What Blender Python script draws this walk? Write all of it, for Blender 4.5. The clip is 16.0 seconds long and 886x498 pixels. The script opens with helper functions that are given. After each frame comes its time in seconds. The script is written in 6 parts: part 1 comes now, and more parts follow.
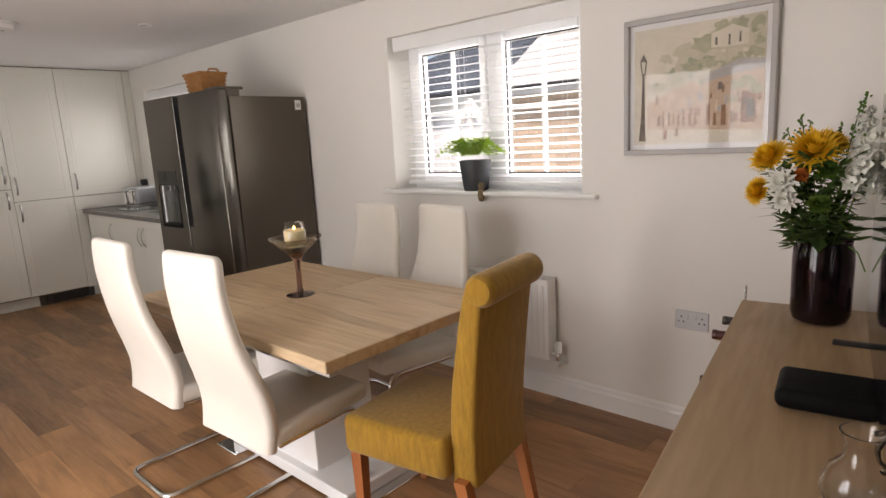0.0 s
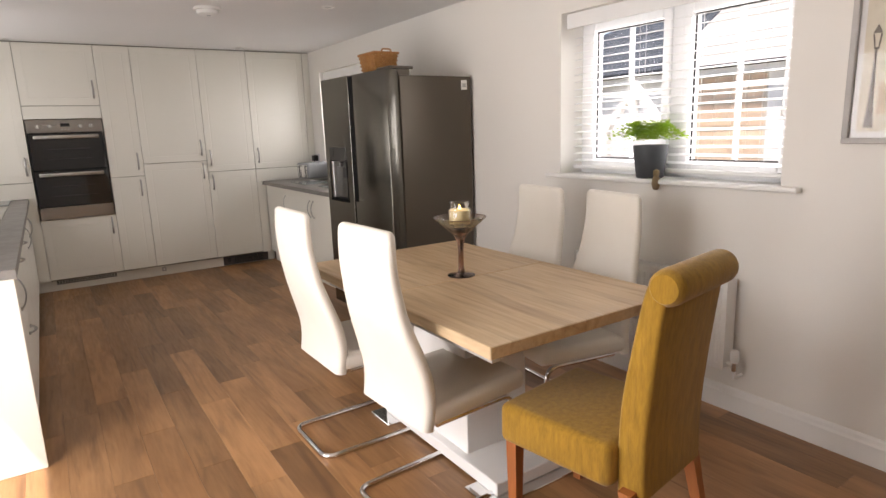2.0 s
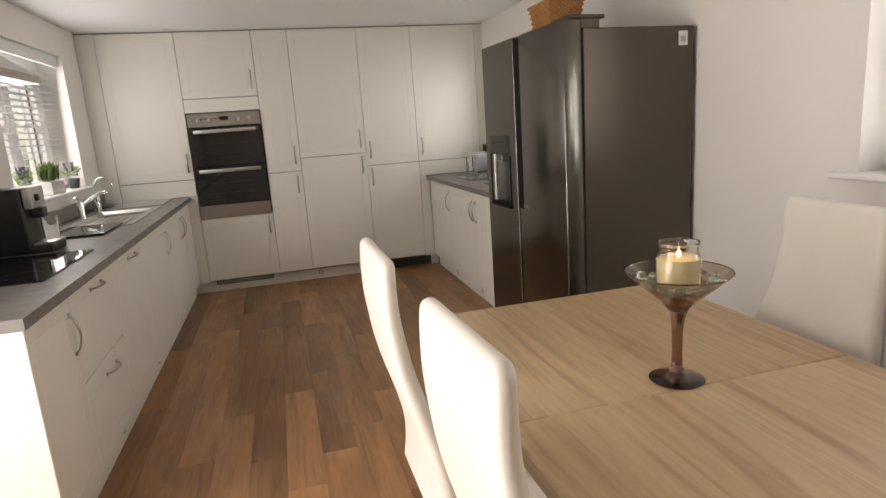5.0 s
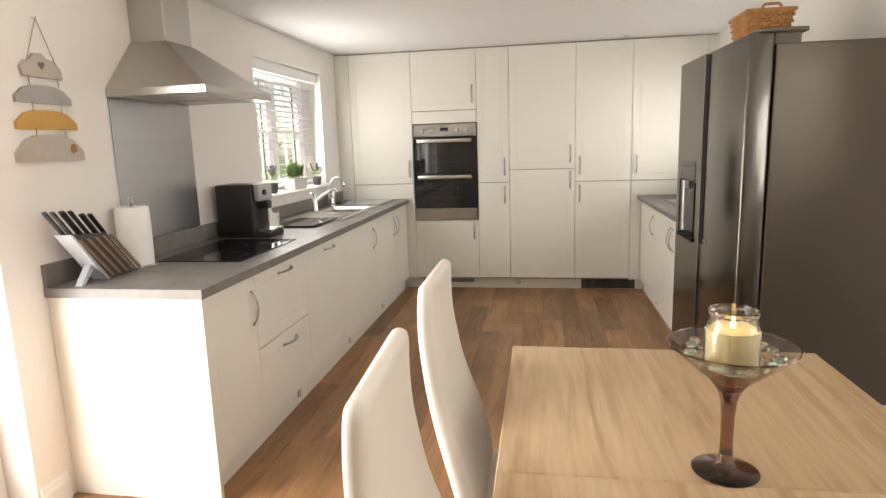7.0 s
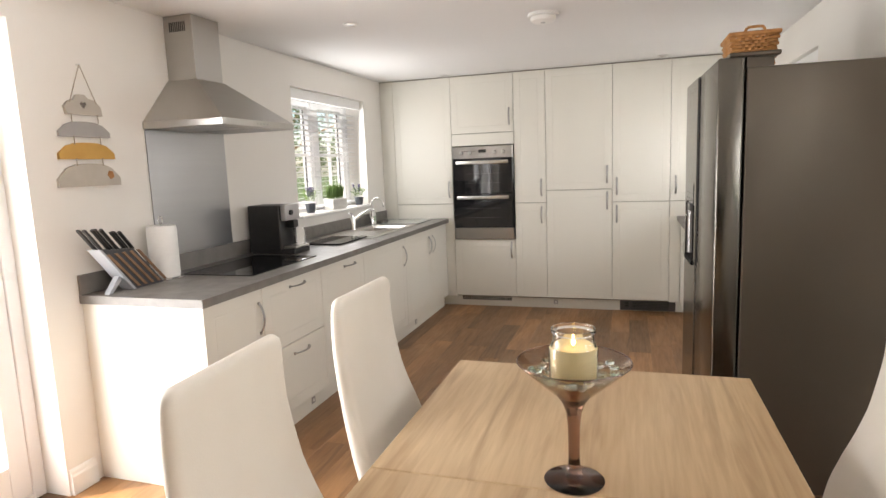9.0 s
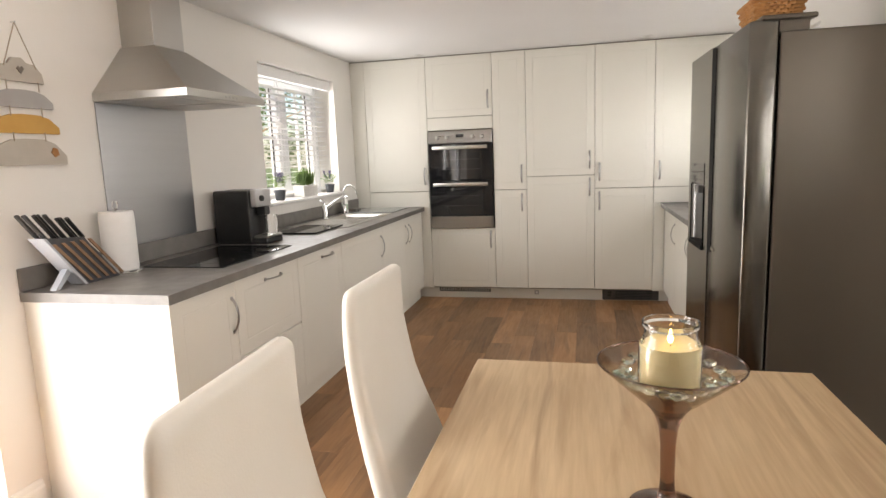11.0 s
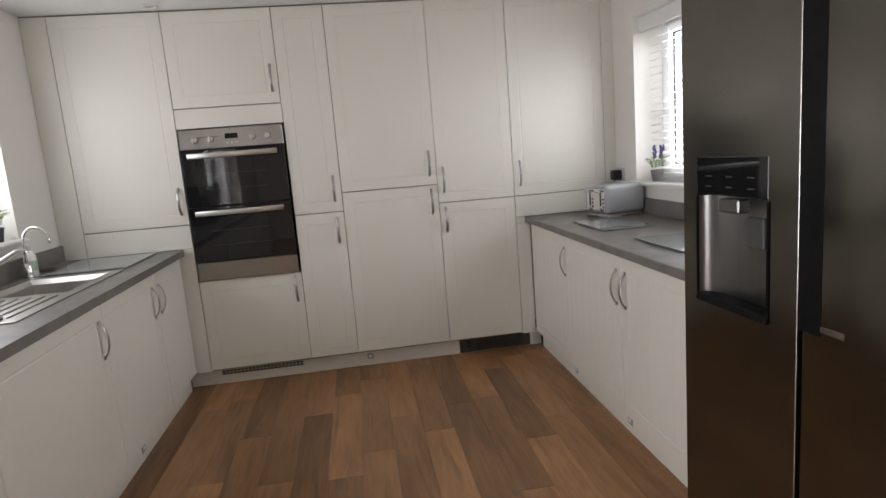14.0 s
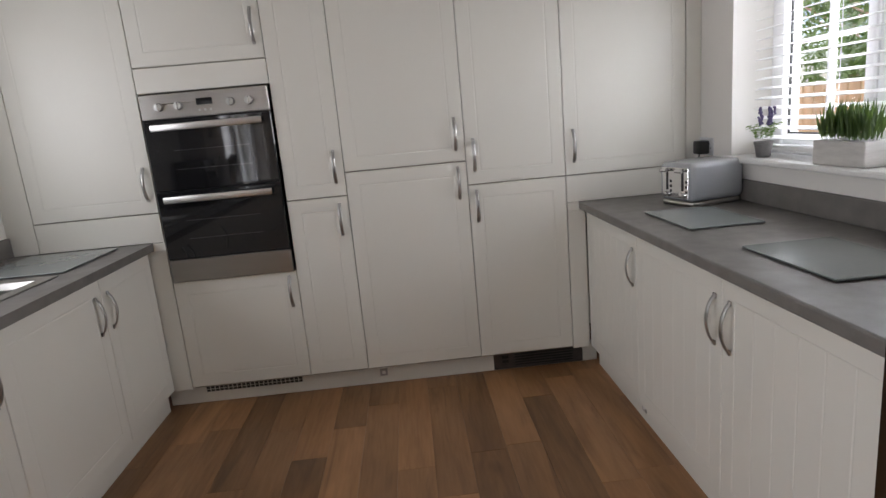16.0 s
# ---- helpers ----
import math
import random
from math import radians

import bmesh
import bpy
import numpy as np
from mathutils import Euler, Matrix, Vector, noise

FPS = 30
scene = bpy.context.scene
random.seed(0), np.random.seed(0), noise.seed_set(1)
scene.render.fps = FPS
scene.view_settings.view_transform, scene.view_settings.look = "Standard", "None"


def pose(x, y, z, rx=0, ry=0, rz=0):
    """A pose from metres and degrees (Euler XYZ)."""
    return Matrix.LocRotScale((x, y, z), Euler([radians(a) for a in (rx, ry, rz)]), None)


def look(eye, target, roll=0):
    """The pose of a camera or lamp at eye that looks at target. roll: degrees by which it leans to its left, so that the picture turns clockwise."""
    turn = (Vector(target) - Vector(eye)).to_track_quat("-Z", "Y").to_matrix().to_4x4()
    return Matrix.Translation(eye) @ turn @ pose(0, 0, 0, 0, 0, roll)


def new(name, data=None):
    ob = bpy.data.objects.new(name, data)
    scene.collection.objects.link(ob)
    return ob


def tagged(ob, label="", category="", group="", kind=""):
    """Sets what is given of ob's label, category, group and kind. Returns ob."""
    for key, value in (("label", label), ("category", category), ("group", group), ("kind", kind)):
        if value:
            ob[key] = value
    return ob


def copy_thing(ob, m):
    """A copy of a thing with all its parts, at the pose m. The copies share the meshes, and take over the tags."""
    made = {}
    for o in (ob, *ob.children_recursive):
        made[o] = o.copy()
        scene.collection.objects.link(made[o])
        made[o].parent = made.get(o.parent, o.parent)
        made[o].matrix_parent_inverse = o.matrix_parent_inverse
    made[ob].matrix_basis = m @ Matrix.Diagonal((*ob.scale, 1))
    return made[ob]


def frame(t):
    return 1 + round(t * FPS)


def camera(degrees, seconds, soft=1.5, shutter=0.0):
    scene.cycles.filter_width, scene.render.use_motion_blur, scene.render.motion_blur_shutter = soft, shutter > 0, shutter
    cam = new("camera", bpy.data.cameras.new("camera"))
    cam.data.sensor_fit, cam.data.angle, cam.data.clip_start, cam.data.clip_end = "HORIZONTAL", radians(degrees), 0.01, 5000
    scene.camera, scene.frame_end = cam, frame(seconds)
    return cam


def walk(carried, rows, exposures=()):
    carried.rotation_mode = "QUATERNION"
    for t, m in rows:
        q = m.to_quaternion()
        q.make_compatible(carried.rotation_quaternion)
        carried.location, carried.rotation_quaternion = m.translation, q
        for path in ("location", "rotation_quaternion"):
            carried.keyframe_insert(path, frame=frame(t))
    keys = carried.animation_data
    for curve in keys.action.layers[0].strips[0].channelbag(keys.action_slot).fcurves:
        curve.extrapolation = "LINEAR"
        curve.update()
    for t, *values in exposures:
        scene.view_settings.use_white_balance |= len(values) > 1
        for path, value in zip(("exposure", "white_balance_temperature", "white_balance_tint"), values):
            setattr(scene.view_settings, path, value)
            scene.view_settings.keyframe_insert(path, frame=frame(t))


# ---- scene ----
cam = camera(73.6, 16.0)
PATH = [
    (0, (0.677, 0.106, 1.41), (-0.651, 1.555, 1.039), -3.2),
    (0.5, (0.628, 0.112, 1.387), (-0.794, 1.465, 1.002), -2.7),
    (1, (0.579, 0.112, 1.378), (-0.941, 1.339, 0.947), -2.4),
    (1.5, (0.568, 0.107, 1.394), (-1.017, 1.245, 0.955), -2.6),
    (2, (0.547, 0.094, 1.394), (-1.088, 1.175, 0.995), -2.0),
    (2.5, (0.51, 0.083, 1.399), (-1.159, 1.117, 1.016), -2.3),
    (3, (0.412, 0.097, 1.39), (-1.282, 1.093, 1.015), -2.1),
    (5.3, (-0.491, 0.831, 1.375), (-2.429, 1.111, 0.969), -4.9),
    (5.5, (-0.517, 0.891, 1.382), (-2.476, 0.999, 0.994), -5.2),
    (6, (-0.574, 1.045, 1.397), (-2.528, 0.861, 1.011), -3.2),
    (6.5, (-0.523, 1.122, 1.403), (-2.469, 0.851, 1.03), -2.3),
    (7, (-0.389, 1.205, 1.404), (-2.331, 0.878, 1.056), -1.8),
    (7.5, (-0.347, 1.311, 1.416), (-2.284, 0.954, 1.071), -1.8),
    (8, (-0.368, 1.464, 1.42), (-2.295, 1.037, 1.097), -2.3),
    (8.5, (-0.37, 1.597, 1.42), (-2.275, 1.059, 1.133), -2.2),
    (9, (-0.349, 1.667, 1.417), (-2.236, 1.067, 1.139), -2.2),
    (11.5, (-0.751, 1.313, 1.351), (-2.695, 0.965, 1.033), -2.5),
    (12, (-1.105, 1.187, 1.363), (-3.074, 1.013, 1.057), -3.4),
    (12.5, (-1.438, 1.067, 1.373), (-3.407, 0.98, 1.033), -3.7),
    (13, (-1.753, 1.038, 1.347), (-3.723, 1.059, 1.008), -4.6),
    (13.5, (-2.011, 1.038, 1.343), (-3.979, 1.144, 1.001), -4.8),
    (14, (-2.275, 1.008, 1.355), (-4.23, 1.275, 1.029), -4.6),
    (14.5, (-2.502, 1.066, 1.349), (-4.447, 1.363, 0.988), -5.0),
    (15, (-2.708, 1.118, 1.347), (-4.653, 1.413, 0.983), -5.0),
    (15.5, (-2.923, 1.143, 1.361), (-4.871, 1.409, 0.993), -5.0),
    (16, (-3.059, 1.228, 1.36), (-5.011, 1.317, 0.934), -5.2),
]
EXPOSURES = [(0.0, 0.13, 7100, 18), (1.0, 0.12, 7100, 18), (2.0, 0.38, 7100, 18), (3.0, 0.25, 7100, 18), (5.5, 0.30, 7350, 16), (6.0, 0.68, 7300, 15), (7.0, 0.93, 7300, 14), (9.0, 0.91, 7000, 14), (12.0, 0.82, 7200, 15), (13.0, 0.55, 6850, 15), (14.5, 0.22, 6550, 15), (16.0, 0.12, 6430, 16)]
walk(cam, [(t, look(eye, target, roll)) for t, eye, target, roll in PATH], EXPOSURES)

# ---- light ----
world = bpy.data.worlds.new("world")
scene.world = world
world.use_nodes = True
wn = world.node_tree.nodes
sky = wn.new("ShaderNodeTexSky")
sky.sky_type, sky.sun_disc = "NISHITA", False
sky.sun_elevation, sky.sun_rotation = radians(60), radians(125)
world.node_tree.links.new(sky.outputs[0], wn["Background"].inputs[0])
wn["Background"].inputs[1].default_value = 0.15

SUN_DIR = Vector((-0.30, 0.40, -0.866))
sun = new("sun", bpy.data.lights.new("sun", "SUN"))
sun.data.energy, sun.data.angle, sun.data.color = 5.0, radians(0.5), (1.0, 0.95, 0.88)
sun.matrix_world = look((6, -6, 11), Vector((6, -6, 11)) + SUN_DIR)


def sky_panel(name, x, y, z, w, h, facing, power, down=0.25):
    """Sky light in a window's opening."""
    lamp = new(name, bpy.data.lights.new(name, "AREA"))
    lamp.data.shape, lamp.data.size, lamp.data.size_y, lamp.data.energy = "RECTANGLE", w, h, power
    lamp.data.color = (0.93, 0.97, 1.0)
    lamp.matrix_world = look((x, y, z), (x, y + facing, z - down))


sky_panel("sky_light_patio", -1.22, -1.06, 1.1, 1.7, 2.0, 1, 82, -0.05)
sky_panel("sky_light_sink", -4.95, -0.82, 1.55, 1.2, 0.9, 1, 11, 0.05)
sky_panel("sky_light_dining", -1.35, 3.03, 1.53, 1.2, 0.85, -1, 20, 0.1)
sky_panel("sky_light_counter", -5.05, 3.03, 1.53, 1.2, 0.9, -1, 30)


# ---- materials ----
def mat(name, c1, c2=None, scale=8.0, stretch=(1, 1, 1), rough=0.5, metal=0.0, bump=0.0, bump_scale=40.0, spec=0.5, fine=0.35, wear=0.08, vary=0.0, sheen=0.0):
    """A surface of two colours mixed by noise at two scales, with fine relief and uneven gloss."""
    m = bpy.data.materials.new(name)
    m.use_nodes = True
    n, l = m.node_tree.nodes, m.node_tree.links
    b = n["Principled BSDF"]
    b.inputs["Metallic"].default_value = metal
    b.inputs["Specular IOR Level"].default_value = spec
    b.inputs["Sheen Weight"].default_value = sheen
    co, mp = n.new("ShaderNodeTexCoord"), n.new("ShaderNodeMapping")
    mp.inputs["Scale"].default_value = stretch
    l.new(co.outputs["Object"], mp.inputs[0])
    a, d = n.new("ShaderNodeTexNoise"), n.new("ShaderNodeTexNoise")
    a.inputs["Scale"].default_value, a.inputs["Detail"].default_value = scale, 5
    d.inputs["Scale"].default_value, d.inputs["Detail"].default_value = bump_scale, 4
    l.new(mp.outputs[0], a.inputs[0])
    l.new(mp.outputs[0], d.inputs[0])
    if vary:
        info = n.new("ShaderNodeObjectInfo")
        off = n.new("ShaderNodeVectorMath")
        off.operation = "SCALE"
        off.inputs[0].default_value = (37.0, 19.0, 11.0)
        l.new(info.outputs["Random"], off.inputs["Scale"])
        l.new(off.outputs[0], mp.inputs["Location"])
    c2 = c2 or tuple(v * 0.9 for v in c1)
    mx = n.new("ShaderNodeMix")
    mx.data_type = "RGBA"
    mx.inputs[6].default_value, mx.inputs[7].default_value = (*c1, 1), (*c2, 1)
    sm = n.new("ShaderNodeMath")
    sm.operation = "MULTIPLY_ADD"
    sm.inputs[1].default_value = fine
    l.new(d.outputs[0], sm.inputs[0])
    sc = n.new("ShaderNodeMath")
    sc.operation = "MULTIPLY_ADD"
    sc.inputs[1].default_value, sc.inputs[2].default_value = 1.8, -0.4 - fine * 0.5
    l.new(a.outputs[0], sc.inputs[0])
    l.new(sc.outputs[0], sm.inputs[2])
    sm.use_clamp = True
    l.new(sm.outputs[0], mx.inputs[0])
    col = mx.outputs[2]
    if vary:
        hs = n.new("ShaderNodeHueSaturation")
        vm = n.new("ShaderNodeMath")
        vm.operation = "MULTIPLY_ADD"
        vm.inputs[1].default_value, vm.inputs[2].default_value = vary, 1 - vary / 2
        l.new(info.outputs["Random"], vm.inputs[0])
        l.new(vm.outputs[0], hs.inputs["Value"])
        l.new(col, hs.inputs["Color"])
        col = hs.outputs[0]
    l.new(col, b.inputs["Base Color"])
    rg = n.new("ShaderNodeMath")
    rg.operation = "MULTIPLY_ADD"
    rg.inputs[1].default_value, rg.inputs[2].default_value = wear * 2, rough - wear
    l.new(a.outputs[0], rg.inputs[0])
    l.new(rg.outputs[0], b.inputs["Roughness"])
    if bump:
        bp = n.new("ShaderNodeBump")
        bp.inputs["Strength"].default_value, bp.inputs["Distance"].default_value = bump, 0.002
        l.new(d.outputs[0], bp.inputs["Height"])
        l.new(bp.outputs[0], b.inputs["Normal"])
    return m


def glass(name, tint=(1, 1, 1), rough=0.0, ior=1.45):
    m = bpy.data.materials.new(name)
    m.use_nodes = True
    b = m.node_tree.nodes["Principled BSDF"]
    b.inputs["Base Color"].default_value = (*tint, 1)
    b.inputs["Transmission Weight"].default_value = 1
    b.inputs["Roughness"].default_value, b.inputs["IOR"].default_value = rough, ior
    return m


def pane_glass(name, base=0.035, edge=0.45, tint=(1, 1, 1)):
    """Thin window glass: clear, with a weak mirror on it."""
    m = bpy.data.materials.new(name)
    m.use_nodes = True
    n, l = m.node_tree.nodes, m.node_tree.links
    t, g, x, f = n.new("ShaderNodeBsdfTransparent"), n.new("ShaderNodeBsdfGlossy"), n.new("ShaderNodeMixShader"), n.new("ShaderNodeLayerWeight")
    g.inputs["Roughness"].default_value = 0.0
    t.inputs["Color"].default_value = (*tint, 1)
    p, q = n.new("ShaderNodeMath"), n.new("ShaderNodeMath")
    p.operation, q.operation = "POWER", "MULTIPLY_ADD"
    p.inputs[1].default_value, q.inputs[1].default_value, q.inputs[2].default_value = 4.0, edge, base
    l.new(f.outputs["Facing"], p.inputs[0])
    l.new(p.outputs[0], q.inputs[0])
    l.new(q.outputs[0], x.inputs[0])
    l.new(t.outputs[0], x.inputs[1])
    l.new(g.outputs[0], x.inputs[2])
    l.new(x.outputs[0], n["Material Output"].inputs[0])
    return m


def glow(name, color, strength):
    m = bpy.data.materials.new(name)
    m.use_nodes = True
    b = m.node_tree.nodes["Principled BSDF"]
    b.inputs["Base Color"].default_value = (*color, 1)
    b.inputs["Emission Color"].default_value, b.inputs["Emission Strength"].default_value = (*color, 1), strength
    return m


def leafy(name, c1, c2):
    """A leaf: matt on its face, letting some light through."""
    m = mat(name, c1, c2, 30, rough=0.5)
    n, l = m.node_tree.nodes, m.node_tree.links
    t, x = n.new("ShaderNodeBsdfTranslucent"), n.new("ShaderNodeMixShader")
    t.inputs["Color"].default_value = (c1[0] * 1.6, c1[1] * 1.5, c1[2], 1)
    x.inputs[0].default_value = 0.4
    l.new(n["Principled BSDF"].outputs[0], x.inputs[1])
    l.new(t.outputs[0], x.inputs[2])
    l.new(x.outputs[0], n["Material Output"].inputs[0])
    return m


def wood(name, light, mid, dark, grain=(0.7, 9.0, 9.0), rough=0.4, vary=0.0, streak=0.55, bump=0.05):
    """Wood grain along one axis: broad tone, long uneven streaks, fine pores; each plank offset and toned by itself."""
    m = bpy.data.materials.new(name)
    m.use_nodes = True
    n, l = m.node_tree.nodes, m.node_tree.links
    b = n["Principled BSDF"]
    co, info, off, add = n.new("ShaderNodeTexCoord"), n.new("ShaderNodeObjectInfo"), n.new("ShaderNodeVectorMath"), n.new("ShaderNodeVectorMath")
    off.operation = "SCALE"
    off.inputs[0].default_value = (37.0, 19.0, 11.0)
    l.new(info.outputs["Random"], off.inputs["Scale"])
    l.new(co.outputs["Object"], add.inputs[0])
    l.new(off.outputs[0], add.inputs[1])

    def layer(scale, stretch, detail, lo, hi, twist=0.0):
        mp, no, mr = n.new("ShaderNodeMapping"), n.new("ShaderNodeTexNoise"), n.new("ShaderNodeMapRange")
        mp.inputs["Scale"].default_value = stretch
        no.inputs["Scale"].default_value, no.inputs["Detail"].default_value, no.inputs["Distortion"].default_value = scale, detail, twist
        mr.inputs[1].default_value, mr.inputs[2].default_value = lo, hi
        l.new(add.outputs[0], mp.inputs[0])
        l.new(mp.outputs[0], no.inputs[0])
        l.new(no.outputs[0], mr.inputs[0])
        return mr.outputs[0]

    def blend(f, a, c):
        x = n.new("ShaderNodeMix")
        x.data_type = "RGBA"
        l.new(f, x.inputs[0])
        for k, v in ((6, a), (7, c)):
            if isinstance(v, tuple):
                x.inputs[k].default_value = (*v, 1)
            else:
                l.new(v, x.inputs[k])
        return x.outputs[2]

    tone = layer(1.3, (grain[0], grain[1] * 0.4, grain[2] * 0.4), 3, 0.36, 0.66, 0.6)
    long = layer(1.6, grain, 5, 0.5, 0.72, 1.2)
    fine = layer(7.0, (grain[0], grain[1] * 1.2, grain[2] * 1.2), 4, 0.35, 0.75)
    k = n.new("ShaderNodeMath")
    k.operation = "MULTIPLY"
    k.inputs[1].default_value = streak
    l.new(long, k.inputs[0])
    col = blend(k.outputs[0], blend(tone, light, mid), dark)
    k2 = n.new("ShaderNodeMath")
    k2.operation = "MULTIPLY"
    k2.inputs[1].default_value = 0.28
    l.new(fine, k2.inputs[0])
    col = blend(k2.outputs[0], col, dark)
    hs, vm = n.new("ShaderNodeHueSaturation"), n.new("ShaderNodeMath")
    vm.operation = "MULTIPLY_ADD"
    vm.inputs[1].default_value, vm.inputs[2].default_value = vary, 1 - vary / 2
    l.new(info.outputs["Random"], vm.inputs[0])
    l.new(vm.outputs[0], hs.inputs["Value"])
    l.new(col, hs.inputs["Color"])
    l.new(hs.outputs[0], b.inputs["Base Color"])
    rg = n.new("ShaderNodeMath")
    rg.operation = "MULTIPLY_ADD"
    rg.inputs[1].default_value, rg.inputs[2].default_value = 0.12, rough - 0.05
    l.new(fine, rg.inputs[0])
    l.new(rg.outputs[0], b.inputs["Roughness"])
    bp = n.new("ShaderNodeBump")
    bp.inputs["Strength"].default_value, bp.inputs["Distance"].default_value = bump, 0.002
    l.new(fine, bp.inputs["Height"])
    l.new(bp.outputs[0], b.inputs["Normal"])
    return m


WALL = mat("wall_paint", (0.80, 0.775, 0.73), (0.77, 0.745, 0.70), 1.2, rough=0.85, bump=0.06, bump_scale=160, spec=0.25)
CEIL = mat("ceiling_paint", (0.82, 0.81, 0.80), (0.79, 0.78, 0.77), 1.0, rough=0.9, bump=0.08, bump_scale=120, spec=0.2)
TRIM = mat("white_gloss_paint", (0.82, 0.81, 0.79), (0.79, 0.78, 0.75), 3, rough=0.35, spec=0.5)
UPVC = mat("white_upvc", (0.85, 0.85, 0.85), (0.82, 0.82, 0.82), 4, rough=0.3)
SLAT = mat("white_slat", (0.84, 0.84, 0.83), (0.80, 0.80, 0.79), 6, rough=0.4)
UNIT = mat("cream_foil", (0.77, 0.75, 0.68), (0.745, 0.725, 0.655), 2.5, (1, 1, 0.4), rough=0.38, bump=0.03, bump_scale=90, wear=0.06)
# carcass brown; its darkness also stands in for shade in the gaps
GAP = mat("carcass_and_gap_shade", (0.30, 0.27, 0.22), (0.26, 0.23, 0.19), 6, rough=0.7)
WORKTOP = mat("grey_laminate", (0.20, 0.185, 0.17), (0.145, 0.135, 0.125), 14, (1, 1, 1), rough=0.42, bump=0.05, bump_scale=150)
STEEL = mat("brushed_steel", (0.52, 0.505, 0.48), (0.505, 0.49, 0.465), 30, (0.04, 0.04, 1), rough=0.30, metal=1.0, bump=0.015, bump_scale=200, wear=0.02)
SPLASH = mat("splashback_steel", (0.40, 0.40, 0.405), (0.385, 0.385, 0.39), 30, (0.03, 1, 1), rough=0.33, metal=1.0, bump=0.03, bump_scale=220)
FRIDGE = mat("graphite_steel", (0.162, 0.151, 0.134), (0.154, 0.144, 0.127), 30, (0.05, 1, 1), rough=0.19, metal=1.0, wear=0.02)
FRIDGE_SIDE = mat("graphite_paint", (0.10, 0.082, 0.063), (0.095, 0.078, 0.06), 2, rough=0.32, metal=0.55, wear=0.0, fine=0.0)
CHROME = mat("chrome", (0.78, 0.78, 0.78), (0.74, 0.74, 0.74), 10, rough=0.08, metal=1.0, wear=0.03)
NICKEL = mat("satin_nickel", (0.46, 0.45, 0.43), (0.40, 0.39, 0.37), 12, rough=0.33, metal=1.0)
BLACK = mat("black_plastic", (0.018, 0.018, 0.018), (0.012, 0.012, 0.012), 20, rough=0.38, bump=0.05, bump_scale=300)
GRIP_BLACK = mat("matt_black_grip", (0.006, 0.006, 0.006), (0.004, 0.004, 0.004), 20, rough=0.6, spec=0.12)
TRIM_STEEL = mat("dark_trim_steel", (0.34, 0.33, 0.31), (0.30, 0.29, 0.27), 20, rough=0.25, metal=1.0)
BAY_STEEL = mat("dark_bay_steel", (0.20, 0.195, 0.19), (0.17, 0.165, 0.16), 30, (1, 1, 0.05), rough=0.32, metal=1.0)
MARK_GREY = mat("dim_marking", (0.045, 0.045, 0.045), (0.038, 0.038, 0.038), 20, rough=0.5)
BLACK_GLASS = mat("black_glass", (0.012, 0.012, 0.013), (0.009, 0.009, 0.01), 5, rough=0.04, wear=0.02)
GREY_PLASTIC = mat("silver_plastic", (0.50, 0.50, 0.50), (0.46, 0.46, 0.46), 10, rough=0.35, metal=0.3)
OAK = wood("oak_veneer", (0.60, 0.44, 0.27), (0.51, 0.355, 0.205), (0.28, 0.17, 0.085), (0.8, 9.0, 9.0), rough=0.42, streak=0.65)
SIDEBOARD_OAK = wood("sideboard_oak", (0.45, 0.30, 0.165), (0.39, 0.255, 0.135), (0.27, 0.165, 0.08), (9.0, 0.7, 9.0), rough=0.45, streak=0.5)
PLANK = wood("oak_plank", (0.395, 0.205, 0.088), (0.27, 0.134, 0.055), (0.135, 0.061, 0.024), (0.9, 8.0, 8.0), rough=0.34, vary=0.7, streak=0.65)
SEAM = mat("plank_seam", (0.15, 0.085, 0.045), (0.12, 0.07, 0.035), 9, rough=0.7)
LEATHER = mat("cream_leather", (0.74, 0.70, 0.63), (0.70, 0.655, 0.58), 5, rough=0.45, bump=0.18, bump_scale=260)
MUSTARD = mat("mustard_weave", (0.40, 0.215, 0.014), (0.25, 0.13, 0.009), 60, (1, 1, 0.18), rough=0.9, bump=0.5, bump_scale=240, sheen=0.2, fine=0.8)
ORANGE_WOOD = mat("orange_wood", (0.42, 0.15, 0.045), (0.32, 0.10, 0.03), 5, (6, 6, 0.6), rough=0.35)
WICKER = mat("wicker", (0.46, 0.22, 0.07), (0.30, 0.13, 0.04), 40, rough=0.6, bump=0.3, bump_scale=120)
PANE = pane_glass("window_glass")
ART_GLASS = pane_glass("picture_glass", 0.016, 0.4)
CLEAR = glass("clear_glass")
SMOKE = pane_glass("smoky_glass", 0.05, 0.5, (0.80, 0.74, 0.68))
STEM_GLASS = glass("brown_glass", (0.34, 0.20, 0.15))
PURPLE_GLASS = glass("amethyst_glass", (0.07, 0.028, 0.05))
WAX = mat("candle_wax", (0.86, 0.74, 0.42), (0.82, 0.67, 0.33), 5, rough=0.45)
FLAME = glow("flame", (1.0, 0.62, 0.2), 9)
LEAF = leafy("leaf", (0.12, 0.21, 0.035), (0.06, 0.13, 0.02))
LEAF_DARK = leafy("leaf_dark", (0.075, 0.13, 0.035), (0.045, 0.085, 0.02))
FERN = leafy("fern_leaf", (0.30, 0.46, 0.06), (0.17, 0.31, 0.03))
LAVENDER = mat("lavender_bloom", (0.12, 0.10, 0.20), (0.08, 0.06, 0.14), 60, rough=0.8)
GREY_POT = mat("slate_grey_pot", (0.055, 0.06, 0.068), (0.04, 0.045, 0.05), 18, rough=0.5)
ZINC_POT = mat("zinc_pot", (0.20, 0.19, 0.18), (0.13, 0.125, 0.12), 25, rough=0.55)
